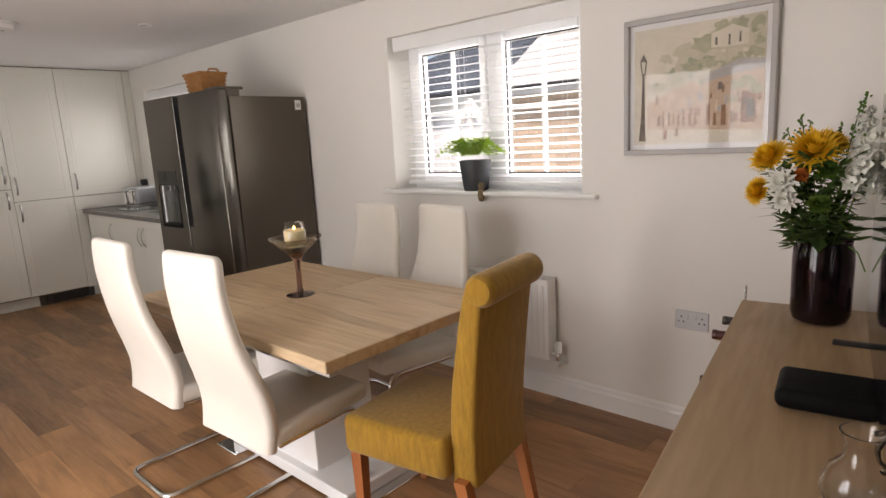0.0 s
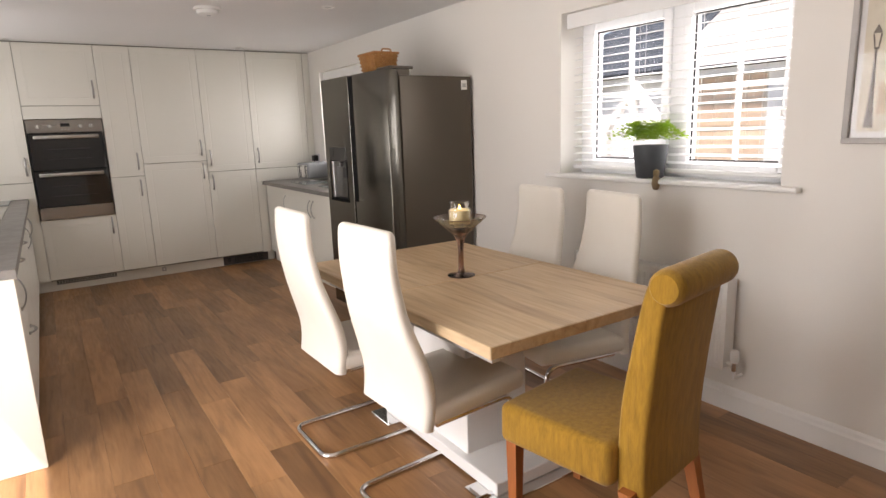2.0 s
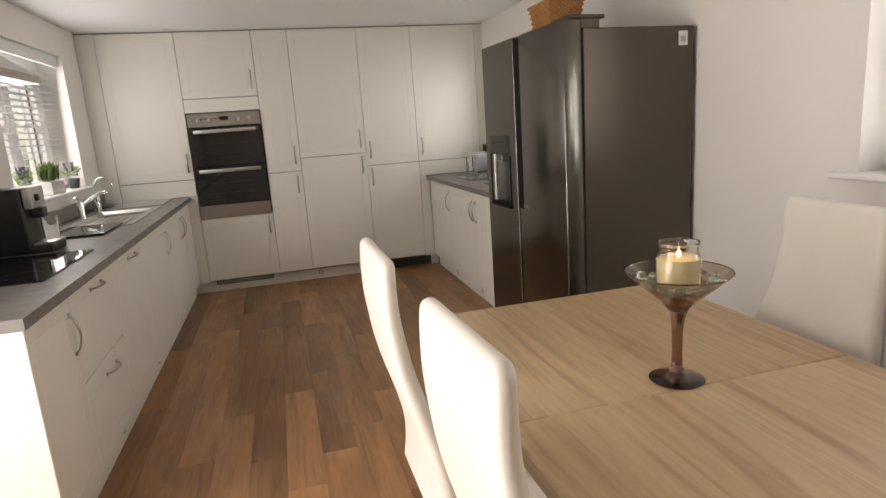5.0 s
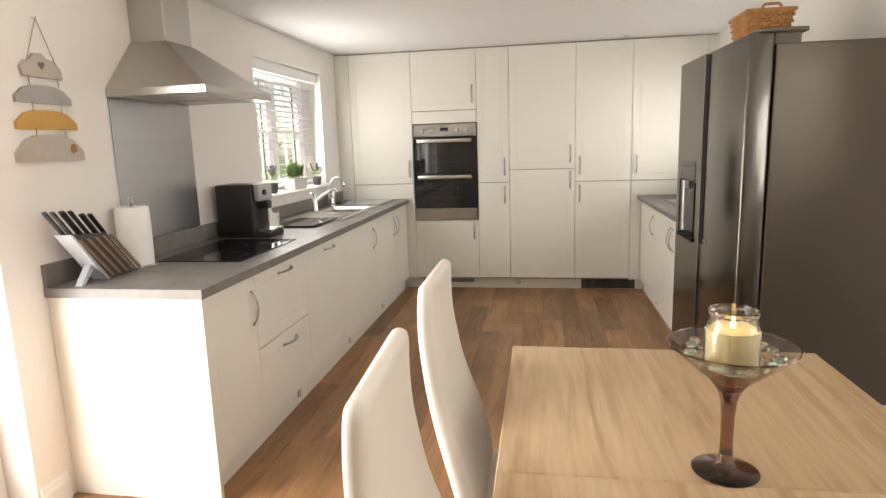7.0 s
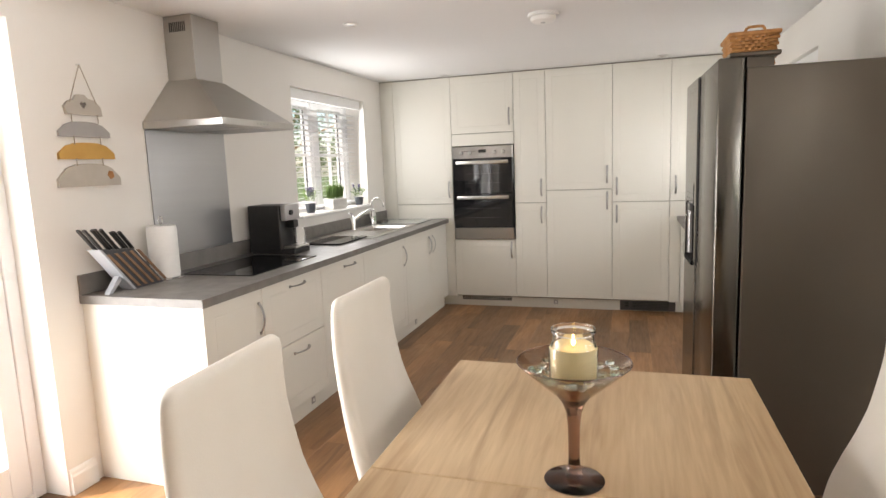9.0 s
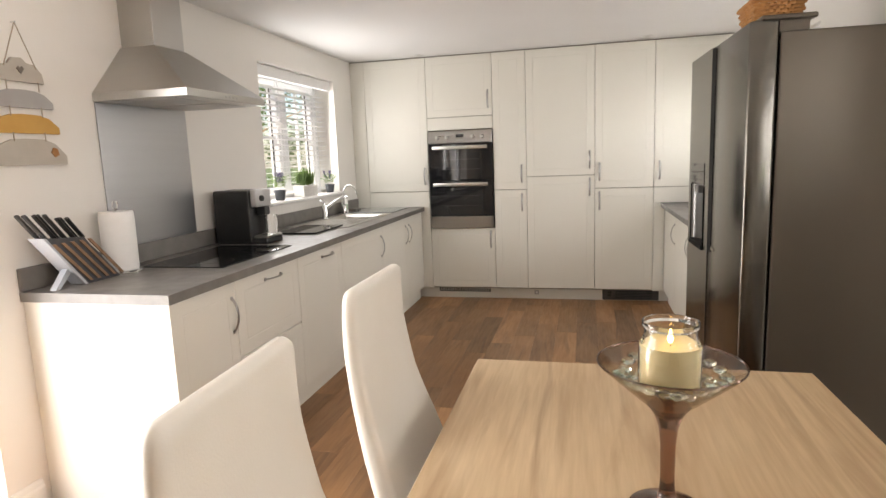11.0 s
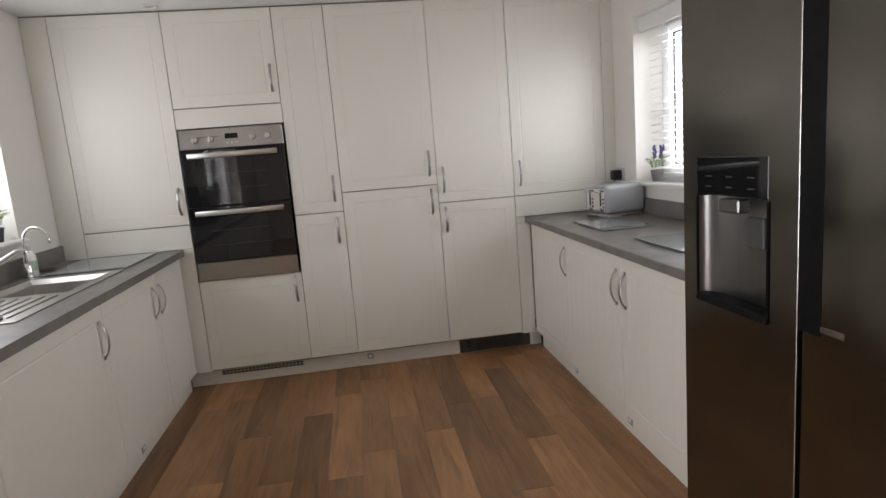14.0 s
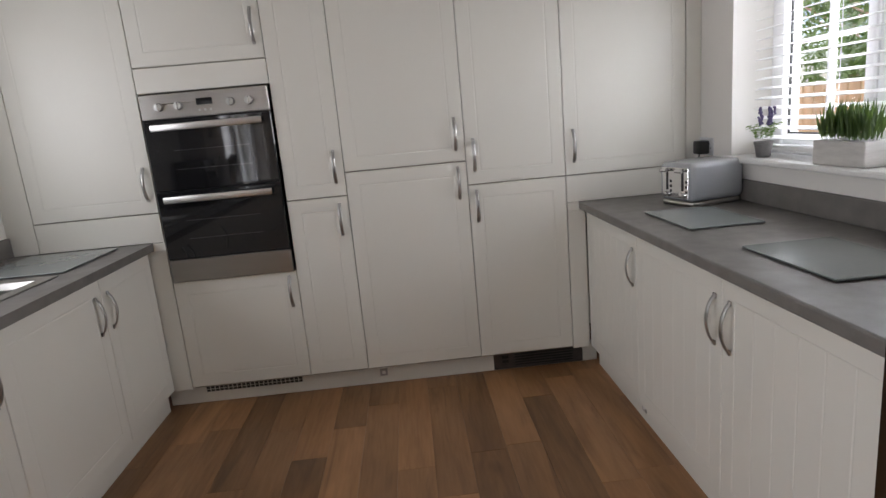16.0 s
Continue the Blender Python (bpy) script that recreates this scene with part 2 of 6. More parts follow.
WHITE_POT = mat("whitewashed_wood", (0.66, 0.64, 0.60), (0.50, 0.48, 0.45), 10, (1, 1, 5), rough=0.7)
BRICK = mat("brick_wall", (0.80, 0.62, 0.47), (0.72, 0.52, 0.38), 6, rough=0.9, vary=0.3)
MORTAR = mat("mortar", (0.66, 0.60, 0.52), (0.58, 0.52, 0.45), 12, rough=0.95)
SLATE = mat("roof_slate", (0.07, 0.085, 0.105), (0.045, 0.055, 0.07), 5, rough=0.6, vary=0.4)
FENCE = mat("fence_timber", (0.58, 0.38, 0.22), (0.47, 0.29, 0.16), 4, (6, 6, 0.6), rough=0.8, vary=0.3)
GRASS = mat("lawn", (0.09, 0.13, 0.03), (0.05, 0.08, 0.02), 5, rough=0.9)
PAVING = mat("paving_stone", (0.42, 0.39, 0.34), (0.34, 0.31, 0.27), 5, rough=0.85)


# ---- builders ----
def thing(name, x=0, y=0, z=0, rz=0, label="", category="", group="", kind=""):
    ob = new(name)
    ob.empty_display_size = 0.1
    ob.matrix_world = pose(x, y, z, 0, 0, rz)
    return tagged(ob, label, category, group, kind)


def part(name, bm, material, parent=None, label="", smooth=False):
    """One mesh object from a bmesh, under its thing or part."""
    me = bpy.data.meshes.new(name)
    bmesh.ops.recalc_face_normals(bm, faces=bm.faces)
    bm.to_mesh(me)
    bm.free()
    me.materials.append(material)
    if smooth:
        me.shade_smooth()
        me.set_sharp_from_angle(angle=radians(38))
    ob = new(name, me)
    ob.parent = parent
    return tagged(ob, label)


def box(x0, x1, y0, y1, z0, z1, bev=0.0, bm=None, seg=1):
    """A box with eased edges, added to bm."""
    b = bmesh.new()
    r = bmesh.ops.create_cube(b, size=1)
    for v in r["verts"]:
        v.co = ((x0 + x1) / 2 + v.co.x * (x1 - x0), (y0 + y1) / 2 + v.co.y * (y1 - y0), (z0 + z1) / 2 + v.co.z * (z1 - z0))
    if bev:
        bmesh.ops.bevel(b, geom=b.edges[:], offset=bev, segments=seg, profile=0.5, affect="EDGES")
    return merge(bm, b)


def merge(bm, b, m=None):
    if m is not None:
        b.transform(m)
    if bm is None:
        return b
    me = bpy.data.meshes.new("tmp")
    b.to_mesh(me)
    b.free()
    bm.from_mesh(me)
    bpy.data.meshes.remove(me)
    return bm


def lathe(profile, seg=32, bm=None, m=None):
    """A turned shape from (radius, height) pairs."""
    b = bmesh.new()
    rings = []
    for r, z in profile:
        if r < 1e-5:
            rings.append([b.verts.new((0, 0, z))])
        else:
            rings.append([b.verts.new((r * math.cos(2 * math.pi * i / seg), r * math.sin(2 * math.pi * i / seg), z)) for i in range(seg)])
    for p, q in zip(rings, rings[1:]):
        for i in range(seg):
            j = (i + 1) % seg
            if len(p) == 1 and len(q) == 1:
                continue
            if len(p) == 1:
                b.faces.new((p[0], q[i], q[j]))
            elif len(q) == 1:
                b.faces.new((p[i], p[j], q[0]))
            else:
                b.faces.new((p[i], p[j], q[j], q[i]))
    return merge(bm, b, m)


def tube(points, r, seg=10, bm=None, closed=False, flat=1.0, taper=1.0):
    """A round (or flattened) bar along a line of points."""
    b = bmesh.new()
    pts = [Vector(p) for p in points]
    n = len(pts)
    rings = []
    ref = Vector((0, 0, 1))
    for i, p in enumerate(pts):
        a = pts[(i - 1) % n] if closed or i else p
        c = pts[(i + 1) % n] if closed or i < n - 1 else p
        t = (c - a).normalized()
        if abs(t.dot(ref)) > 0.95:
            ref = Vector((1, 0, 0)) if abs(t.x) < 0.9 else Vector((0, 1, 0))
        u = t.cross(ref).normalized()
        ref = u.cross(t).normalized()
        rr = r * (1 + (taper - 1) * i / max(1, n - 1))
        rings.append([b.verts.new(p + u * (rr * math.cos(2 * math.pi * k / seg)) + ref * (rr * flat * math.sin(2 * math.pi * k / seg))) for k in range(seg)])
    pairs = list(zip(rings, rings[1:])) + ([(rings[-1], rings[0])] if closed else [])
    for p, q in pairs:
        for k in range(seg):
            b.faces.new((p[k], p[(k + 1) % seg], q[(k + 1) % seg], q[k]))
    if not closed:
        b.faces.new(rings[0][::-1])
        b.faces.new(rings[-1])
    return merge(bm, b)


def rounded(corners, radius, steps=5):
    """A line through corners with the bends rounded off."""
    out = [Vector(corners[0])]
    for a, p, c in zip(corners, corners[1:], corners[2:]):
        a, p, c = Vector(a), Vector(p), Vector(c)
        u, v = (a - p), (c - p)
        k = min(radius, u.length * 0.49, v.length * 0.49)
        s, e = p + u.normalized() * k, p + v.normalized() * k
        for i in range(steps + 1):
            f = i / steps
            out.append((1 - f) ** 2 * s + 2 * f * (1 - f) * p + f * f * e)
    out.append(Vector(corners[-1]))
    return out


def extrude_profile(loop, x0, x1, bev=0.0, seg=2, bm=None):
    """A closed outline in (y, z), drawn out along x."""
    b = bmesh.new()
    p = [b.verts.new((x0, y, z)) for y, z in loop]
    q = [b.verts.new((x1, y, z)) for y, z in loop]
    n = len(loop)
    b.faces.new(p[::-1])
    b.faces.new(q)
    for i in range(n):
        b.faces.new((p[i], p[(i + 1) % n], q[(i + 1) % n], q[i]))
    bmesh.ops.recalc_face_normals(b, faces=b.faces)
    if bev:
        caps = [e for e in b.edges if any(len(f.verts) > 4 for f in e.link_faces)]
        bmesh.ops.bevel(b, geom=caps, offset=bev, segments=seg, profile=0.5, affect="EDGES")
    return merge(bm, b)


def thick_line(line, t):
    """An outline of thickness t round a line of (y, z) points; t may differ along it."""
    left, right = [], []
    for i, (y, z) in enumerate(line):
        a, c = line[max(0, i - 1)], line[min(len(line) - 1, i + 1)]
        d = Vector((c[0] - a[0], c[1] - a[1])).normalized()
        k = (t[i] if isinstance(t, (list, tuple)) else t) / 2
        left.append((y - d.y * k, z + d.x * k))
        right.append((y + d.y * k, z - d.x * k))
    return left + right[::-1]


def smooth_line(points, steps=6):
    """A soft curve through (y, z) points."""
    out = []
    n = len(points)
    for i in range(n - 1):
        p0, p1, p2, p3 = points[max(0, i - 1)], points[i], points[i + 1], points[min(n - 1, i + 2)]
        for s in range(steps):
            f = s / steps
            out.append(tuple(0.5 * (2 * b + (c - a) * f + (2 * a - 5 * b + 4 * c - d) * f * f + (3 * b - a - 3 * c + d) * f ** 3) for a, b, c, d in zip(p0, p1, p2, p3)))
    out.append(points[-1])
    return out


# ---- structure ----
X_BACK, X_END, Y_L, Y_R, H = -6.62, 1.35, -0.74, 2.71, 2.267


def wall_y(name, y0, y1, x0, x1, openings, label):
    """A wall along x with openings (x0, x1, z0, z1) through it."""
    bm = bmesh.new()
    x = x0
    for a, b, za, zb in sorted(openings):
        box(x, a, y0, y1, 0, H, bm=bm)
        if za > 0.01:
            box(a, b, y0, y1, 0, za, bm=bm)
        box(a, b, y0, y1, zb, H, bm=bm)
        x = b
    box(x, x1, y0, y1, 0, H, bm=bm)
    bmesh.ops.remove_doubles(bm, verts=bm.verts, dist=1e-5)
    return tagged(part(name, bm, WALL), label, kind="structure")


WIN_SINK, WIN_DIN, WIN_CTR = (-5.60, -4.33, 1.06, 2.05), (-2.08, -0.765, 1.08, 2.02), (-5.72, -4.42, 1.06, 2.03)
PATIO = (-2.215, -0.30, 0.0, 2.08)
wall_y("wall_south", Y_L - 0.30, Y_L, X_BACK - 0.1, X_END + 0.1, [WIN_SINK, PATIO], "cream painted plaster wall with sink window and patio door")
wall_y("wall_north", Y_R, Y_R + 0.30, X_BACK - 0.1, X_END + 0.1, [WIN_DIN, WIN_CTR], "cream painted plaster wall with two windows")
tagged(part("wall_west", box(X_BACK - 0.1, X_BACK, Y_L + 0.001, Y_R - 0.001, 0, H), WALL), "plain wall behind the tall kitchen units", kind="structure")
tagged(part("wall_east", box(X_END, X_END + 0.1, Y_L + 0.001, Y_R - 0.001, 0, H), WALL), "plain cream end wall of the dining area", kind="structure")
tagged(part("ceiling", box(X_BACK - 0.1, X_END + 0.1, Y_L - 0.3, Y_R + 0.3, H + 0.001, H + 0.12), CEIL), "white painted ceiling", kind="structure")
floor = tagged(part("floor", box(X_BACK - 0.1, X_END + 0.1, Y_L - 0.3, Y_R + 0.3, -0.12, -0.004), SEAM), "brown oak-effect plank floor", kind="structure")


tagged(part("wall_pier", box(0.30, X_END - 0.001, Y_R - 0.06, Y_R - 0.001, 0, H), WALL), "cream painted boxed-out pier beside the picture", kind="structure")


def skirting(name, x0, x1, y, facing):
    prof = [(0, 0), (0.016, 0), (0.016, 0.085), (0.011, 0.095), (0.009, 0.11), (0.004, 0.118), (0, 0.12)]
    bm = extrude_profile([(y + facing * a, z) for a, z in prof], x0, x1)
    tagged(part(name, bm, TRIM), "white moulded skirting board along the wall", kind="structure")


skirting("baseboard_north", -2.88, 0.299, Y_R, -1)
skirting("baseboard_south_1", -2.36, PATIO[0] - 0.01, Y_L, 1)
skirting("baseboard_south_2", PATIO[1] + 0.01, X_END, Y_L, 1)


def window(name, x0, x1, z0, z1, y_in, out, label):
    """A two-light casement in the outer half of the wall; out is +1 or -1 along y."""
    t = thing(name, (x0 + x1) / 2, y_in + out * 0.215, z0, 0, label, kind="structure")
    w, h, f = (x1 - x0) / 2, z1 - z0, 0.055
    bm = bmesh.new()
    for a in ((-w, -w + f, 0, h), (w - f, w, 0, h), (-w + f, w - f, 0, f), (-w + f, w - f, h - f, h), (-0.035, 0.035, f, h - f)):
        box(a[0], a[1], -0.035, 0.035, a[2], a[3], 0.004, bm)
    part("window_frame", bm, UPVC, t)
    for s in (-1, 1):
        a, b = (-w + f, -0.035) if s < 0 else (0.035, w - f)
        bm, g = bmesh.new(), 0.05
        for q in ((a, a + g, f, h - f), (b - g, b, f, h - f), (a + g, b - g, f, f + g), (a + g, b - g, h - f - g, h - f)):
            box(q[0], q[1], -0.047, 0.03, q[2], q[3], 0.006, bm)
        sash = part("sash", bm, UPVC, t)
        bm = bmesh.new()
        m, zc = (a + b) / 2, h / 2
        box(m - 0.009, m + 0.009, -0.012, 0.012, f + g, h - f - g, bm=bm)
        box(a + g, m - 0.009, -0.011, 0.011, zc - 0.009, zc + 0.009, bm=bm)
        box(m + 0.009, b - g, -0.011, 0.011, zc - 0.009, zc + 0.009, bm=bm)
        part("glazing_bar", bm, UPVC, sash)
        bm = bmesh.new()
        for e in ((a + g, a + g + 0.008, f + g, h - f - g), (b - g - 0.008, b - g, f + g, h - f - g), (a + g, b - g, f + g, f + g + 0.008), (a + g, b - g, h - f - g - 0.008, h - f - g)):
            box(e[0], e[1], -0.02, -0.012, e[2], e[3], bm=bm)
        part("gasket", bm, BLACK, sash)
        p = part("pane", box(a + g, b - g, 0.013, 0.017, f + g, h - f - g), PANE, t)
        p.visible_shadow = False
    return t


def sill(name, x0, x1, z, y_wall, room, label, ears=0.09):
    """A window board: room is the way (+1 or -1 along y) into the room."""
    bm = box(x0 - ears, x1 + ears, min(y_wall + room * 0.001, y_wall + room * 0.045), max(y_wall + room * 0.001, y_wall + room * 0.045), z - 0.024, z, 0.006)
    box(x0 + 0.002, x1 - 0.002, min(y_wall, y_wall - room * 0.165), max(y_wall, y_wall - room * 0.165), z - 0.02, z - 0.001, bm=bm)
    tagged(part(name, bm, TRIM), label, kind="structure")


window("window_1", *WIN_SINK, Y_L, -1, "white double casement window over the sink")
window("window_2", *WIN_DIN, Y_R, 1, "white double casement window beside the dining table")
window("window_3", *WIN_CTR, Y_R, 1, "white double casement window over the counter")
sill("window_sill_1", WIN_SINK[0], WIN_SINK[1], WIN_SINK[2] + 0.022, Y_L, 1, "white gloss window board over the sink", 0.02)
sill("window_sill_2", WIN_DIN[0], WIN_DIN[1], WIN_DIN[2] + 0.022, Y_R, -1, "white gloss window board beside the table")
sill("window_sill_3", WIN_CTR[0], WIN_CTR[1], WIN_CTR[2] + 0.022, Y_R, -1, "white gloss window board over the counter", 0.02)


def blind(x0, x1, z0, z1, y, room, label, tilt):
    """A venetian blind: valance, slats, ladder cords and bottom rail."""
    t = thing("venetian_blind", (x0 + x1) / 2, y, z0, 0, label, "blind", "window blinds")
    w, h = (x1 - x0) / 2 - 0.012, z1 - z0
    part("valance", box(-w, w, -0.008 + room * 0.075, 0.008 + room * 0.075, h - 0.085, h - 0.003, 0.004), SLAT, t)
    part("head_rail", box(-w + 0.01, w - 0.01, -0.016, 0.016, h - 0.045, h - 0.004, 0.002), SLAT, t)
    bm = box(-w + 0.006, w - 0.006, -0.0235, 0.0235, -0.0014, 0.0014, 0.0012)
    me = None
    n = int((h - 0.14) / 0.042)
    for i in range(n):
        if me is None:
            s = part("slat", bm, SLAT, t)
            me = s.data
        else:
            s = new("slat", me)
            s.parent = t
        s.matrix_local = pose(0, 0, 0.075 + i * 0.042, tilt)
    part("bottom_rail", box(-w + 0.006, w - 0.006, -0.025, 0.025, 0.024, 0.044, 0.004), SLAT, t)
    for x in (-w * 0.78, -w * 0.26, w * 0.26, w * 0.78):
        bm = bmesh.new()
        for yy in (-0.024, 0.024):
            tube([(x, yy, 0.04), (x, yy, h - 0.04)], 0.0011, 5, bm)
        part("ladder_cord", bm, SLAT, t)
    bm = tube([(w - 0.05, room * 0.03, h - 0.06), (w - 0.05, room * 0.032, h * 0.35)], 0.0012, 5)
    lathe([(0, 0), (0.006, 0.002), (0.004, 0.03), (0, 0.034)], 10, bm, pose(w - 0.05, room * 0.032, h * 0.35 - 0.03))
    part("pull_cord", bm, SLAT, t)
    return t


blind(WIN_SINK[0], WIN_SINK[1], WIN_SINK[2] + 0.022, WIN_SINK[3], Y_L - 0.115, 1, "white wooden venetian blind lowered with open slats over the sink", 5)
blind(WIN_DIN[0], WIN_DIN[1], WIN_DIN[2] + 0.022, WIN_DIN[3], Y_R + 0.115, -1, "white wooden venetian blind lowered with open slats by the table", 12)
blind(WIN_CTR[0], WIN_CTR[1], WIN_CTR[2] + 0.022, WIN_CTR[3], Y_R + 0.115, -1, "white wooden venetian blind lowered with open slats over the counter", 12)

# patio door
pd = thing("door_1", (PATIO[0] + PATIO[1]) / 2, Y_L - 0.17, 0, 0, "white glazed patio double door", kind="structure")
pw, ph = (PATIO[1] - PATIO[0]) / 2, PATIO[3]
bm = bmesh.new()
for a in ((-pw, -pw + 0.06, 0, ph), (pw - 0.06, pw, 0, ph), (-pw + 0.06, pw - 0.06, ph - 0.06, ph), (-pw + 0.06, pw - 0.06, 0, 0.03)):
    box(a[0], a[1], -0.035, 0.035, a[2], a[3], 0.004, bm)
part("door_frame", bm, UPVC, pd)
for a, b in ((-pw + 0.061, -0.001), (0.001, pw - 0.061)):
    bm = bmesh.new()
    for q in ((a, a + 0.09, 0.031, ph - 0.061), (b - 0.09, b, 0.031, ph - 0.061), (a + 0.09, b - 0.09, 0.031, 0.20), (a + 0.09, b - 0.09, ph - 0.16, ph - 0.061)):
        box(q[0], q[1], -0.03, 0.03, q[2], q[3], 0.004, bm)
    leaf = part("door_leaf", bm, UPVC, pd)
    p = part("pane", box(a + 0.09, b - 0.09, -0.003, 0.003, 0.20, ph - 0.16), PANE, leaf)
    p.visible_shadow = False


# ---- kitchen units ----
def handle(parent, x, z, upright=True, length=0.15):
    """A bowed bar handle on the front of a door (front faces -y)."""
    pts = []
    for i in range(13):
        f = i / 12
        d = -0.004 - 0.026 * math.sin(math.pi * f) ** 0.7
        s = (f - 0.5) * length
        pts.append((x, d, z + s) if upright else (x + s, d, z))
    bm = tube(pts, 0.0085, 8, flat=0.42)
    for e in (-0.5, 0.5):
        c = (x, z + e * length) if upright else (x + e * length, z)
        box(c[0] - 0.007, c[0] + 0.007, -0.008, 0.0, c[1] - 0.008, c[1] + 0.008, 0.002, bm)
    return part("handle", bm, NICKEL, parent, "satin nickel bow handle", True)


def front(parent, name, x0, x1, z0, z1, style="panel"):
    """A door or drawer front, its face at y = 0: a slab with a routed panel, or with upright beads."""
    g = 0.0018
    x0, x1, z0, z1 = x0 + g, x1 - g, z0 + g, z1 - g
    bm = bmesh.new()
    if style == "plain" or x1 - x0 < 0.12 or z1 - z0 < 0.12:
        box(x0, x1, 0, 0.02, z0, z1, 0.002, bm, 2)
        return part(name, bm, UNIT, parent)
    e = 0.062 if z1 - z0 > 0.25 else 0.045
    rings = []
    bead = style == "bead"
    for k, y in ((0, 0.02), (0, 0.0025), (0.0025, 0.0), (e, 0.0), (e + 0.003, 0.0013), (e + 0.006, 0.0013)) + (() if bead else ((e + 0.010, 0.0003),)):
        rings.append([bm.verts.new((x, y, z)) for x, z in ((x0 + k, z0 + k), (x1 - k, z0 + k), (x1 - k, z1 - k), (x0 + k, z1 - k))])
    for p, q in zip(rings, rings[1:]):
        for i in range(4):
            bm.faces.new((p[i], p[(i + 1) % 4], q[(i + 1) % 4], q[i]))
    bm.faces.new(rings[-1])
    bm.faces.new(rings[0][::-1])
    f = part(name, bm, UNIT, parent)
    if bead:
        a, b, c, d = x0 + e + 0.005, x1 - e - 0.005, z0 + e + 0.005, z1 - e - 0.005
        n = max(1, round((b - a) / 0.085))
        prof = [(a, 0.002)]
        for i in range(n):
            s, t = a + (b - a) * i / n, a + (b - a) * (i + 1) / n
            prof += [(s + 0.0005, 0.0018), (s + 0.004, 0.0003), (t - 0.004, 0.0003), (t - 0.0005, 0.0018)]
        prof.append((b, 0.002))
        bm = bmesh.new()
        lo = [bm.verts.new((x, y, c)) for x, y in prof]
        hi = [bm.verts.new((x, y, d)) for x, y in prof]
        for i in range(len(prof) - 1):
            bm.faces.new((lo[i], lo[i + 1], hi[i + 1], hi[i]))
        part("panel", bm, UNIT, f)
    return f


def unit(x, y, rz, w, d, z0, z1, fronts, label, name="kitchen_cabinet", group="", category="cabinet", hole=None):
    """A kitchen unit; its front face is at local y = 0, facing -y. fronts: (kind, x0, x1, z0, z1, style, handle)."""
    t = thing(name, x, y, 0, rz, label, category, group)
    bm = bmesh.new()
    if hole:
        box(0.002, w - 0.002, 0.022, d, z0, hole[0], bm=bm)
        box(0.002, w - 0.002, 0.022, d, hole[1], z1, bm=bm)
        box(0.002, w - 0.002, d - 0.03, d, hole[0], hole[1], bm=bm)
    else:
        box(0.002, w - 0.002, 0.022, d, z0, z1, bm=bm)
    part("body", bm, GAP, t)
    for kind, a, b, c, e, style, hd in fronts:
        f = front(t, kind, a, b, c, e, style)
        if hd:
            handle(f, *hd)
    return t


P, TT, XF = 0.105, 2.259, -6.0
TALL = "tall kitchen units"
# tall units: front faces +x; local x runs along world y
unit(XF, -0.60, 90, 0.60, 0.60, 0.892, TT, [("door", 0, 0.60, 1.038, TT, "panel", (0.562, 1.18)), ("end_panel", 0, 0.60, 0.892, 1.036, "plain", None)], "tall cream corner larder cabinet above the sink worktop", group=TALL)
unit(XF, 0.0, 90, 0.615, 0.60, P, TT, [("door", 0, 0.615, 1.715, TT, "panel", (0.575, 1.86)), ("fascia", 0, 0.615, 1.598, 1.713, "plain", None), ("drawer_front", 0, 0.615, P + 0.01, 0.684, "panel", (0.575, 0.58))], "tall cream oven housing cabinet", group=TALL, hole=(0.684, 1.598))
unit(XF, 0.615, 90, 0.30, 0.60, P, TT, [("door", 0, 0.30, 1.036, TT, "panel", (0.255, 1.18)), ("door", 0, 0.30, P + 0.01, 1.034, "panel", (0.255, 0.92))], "tall narrow cream larder cabinet with two doors", group=TALL)
unit(XF, 0.915, 90, 0.60, 0.60, P, TT, [("door", 0, 0.60, 1.150, TT, "panel", (0.555, 1.285)), ("door", 0, 0.60, P + 0.01, 1.148, "panel", (0.555, 1.045))], "tall cream cabinet hiding a fridge freezer", group=TALL)
unit(XF, 1.515, 90, 0.495, 0.60, P, TT, [("door", 0, 0.495, 1.030, TT, "panel", (0.04, 1.175)), ("door", 0, 0.495, P + 0.01, 1.028, "panel", (0.04, 0.92))], "tall cream larder cabinet with two doors", group=TALL)
unit(XF, 2.01, 90, 0.62, 0.60, 0.892, TT, [("door", 0, 0.62, 1.030, TT, "panel", (0.045, 1.175)), ("end_panel", 0, 0.62, 0.892, 1.028, "plain", None)], "tall cream corner cabinet above the counter", group=TALL)
# fillers between the run and the walls, and below the corner units
for nm, a, b, c, d in (("filler_south", -0.738, -0.602, 0.892, TT), ("filler_north", 2.632, 2.708, 0.892, TT)):
    tagged(part("trim_" + nm, box(XF - 0.02, XF - 0.002, a, b, c, d, 0.002), UNIT), "cream filler strip beside the tall units", kind="structure")
# dark strip standing in for the thin line of shade under the ceiling
tagged(part("trim_cornice", box(XF - 0.55, XF - 0.012, -0.738, 2.708, TT + 0.002, H - 0.001), GAP), "dark strip painted as the shade gap above the tall units", kind="structure")
tagged(part("trim_corner_post_south", box(XF - 0.02, XF - 0.001, -0.096, -0.002, P, 0.85, 0.002), UNIT), "cream corner post beside the oven housing", kind="structure")
tagged(part("trim_corner_post_north", box(XF - 0.02, XF - 0.001, 2.012, 2.104, P, 0.85, 0.002), UNIT), "cream corner post beside the counter", kind="structure")
tagged(part("trim_post_top_south", box(XF - 0.02, XF - 0.001, -0.0595, -0.002, 0.8505, 0.8915), UNIT), "cream corner post beside the worktop end", kind="structure")
tagged(part("trim_post_top_north", box(XF - 0.02, XF - 0.001, 2.012, 2.0715, 0.8505, 0.8915), UNIT), "cream corner post beside the counter end", kind="structure")
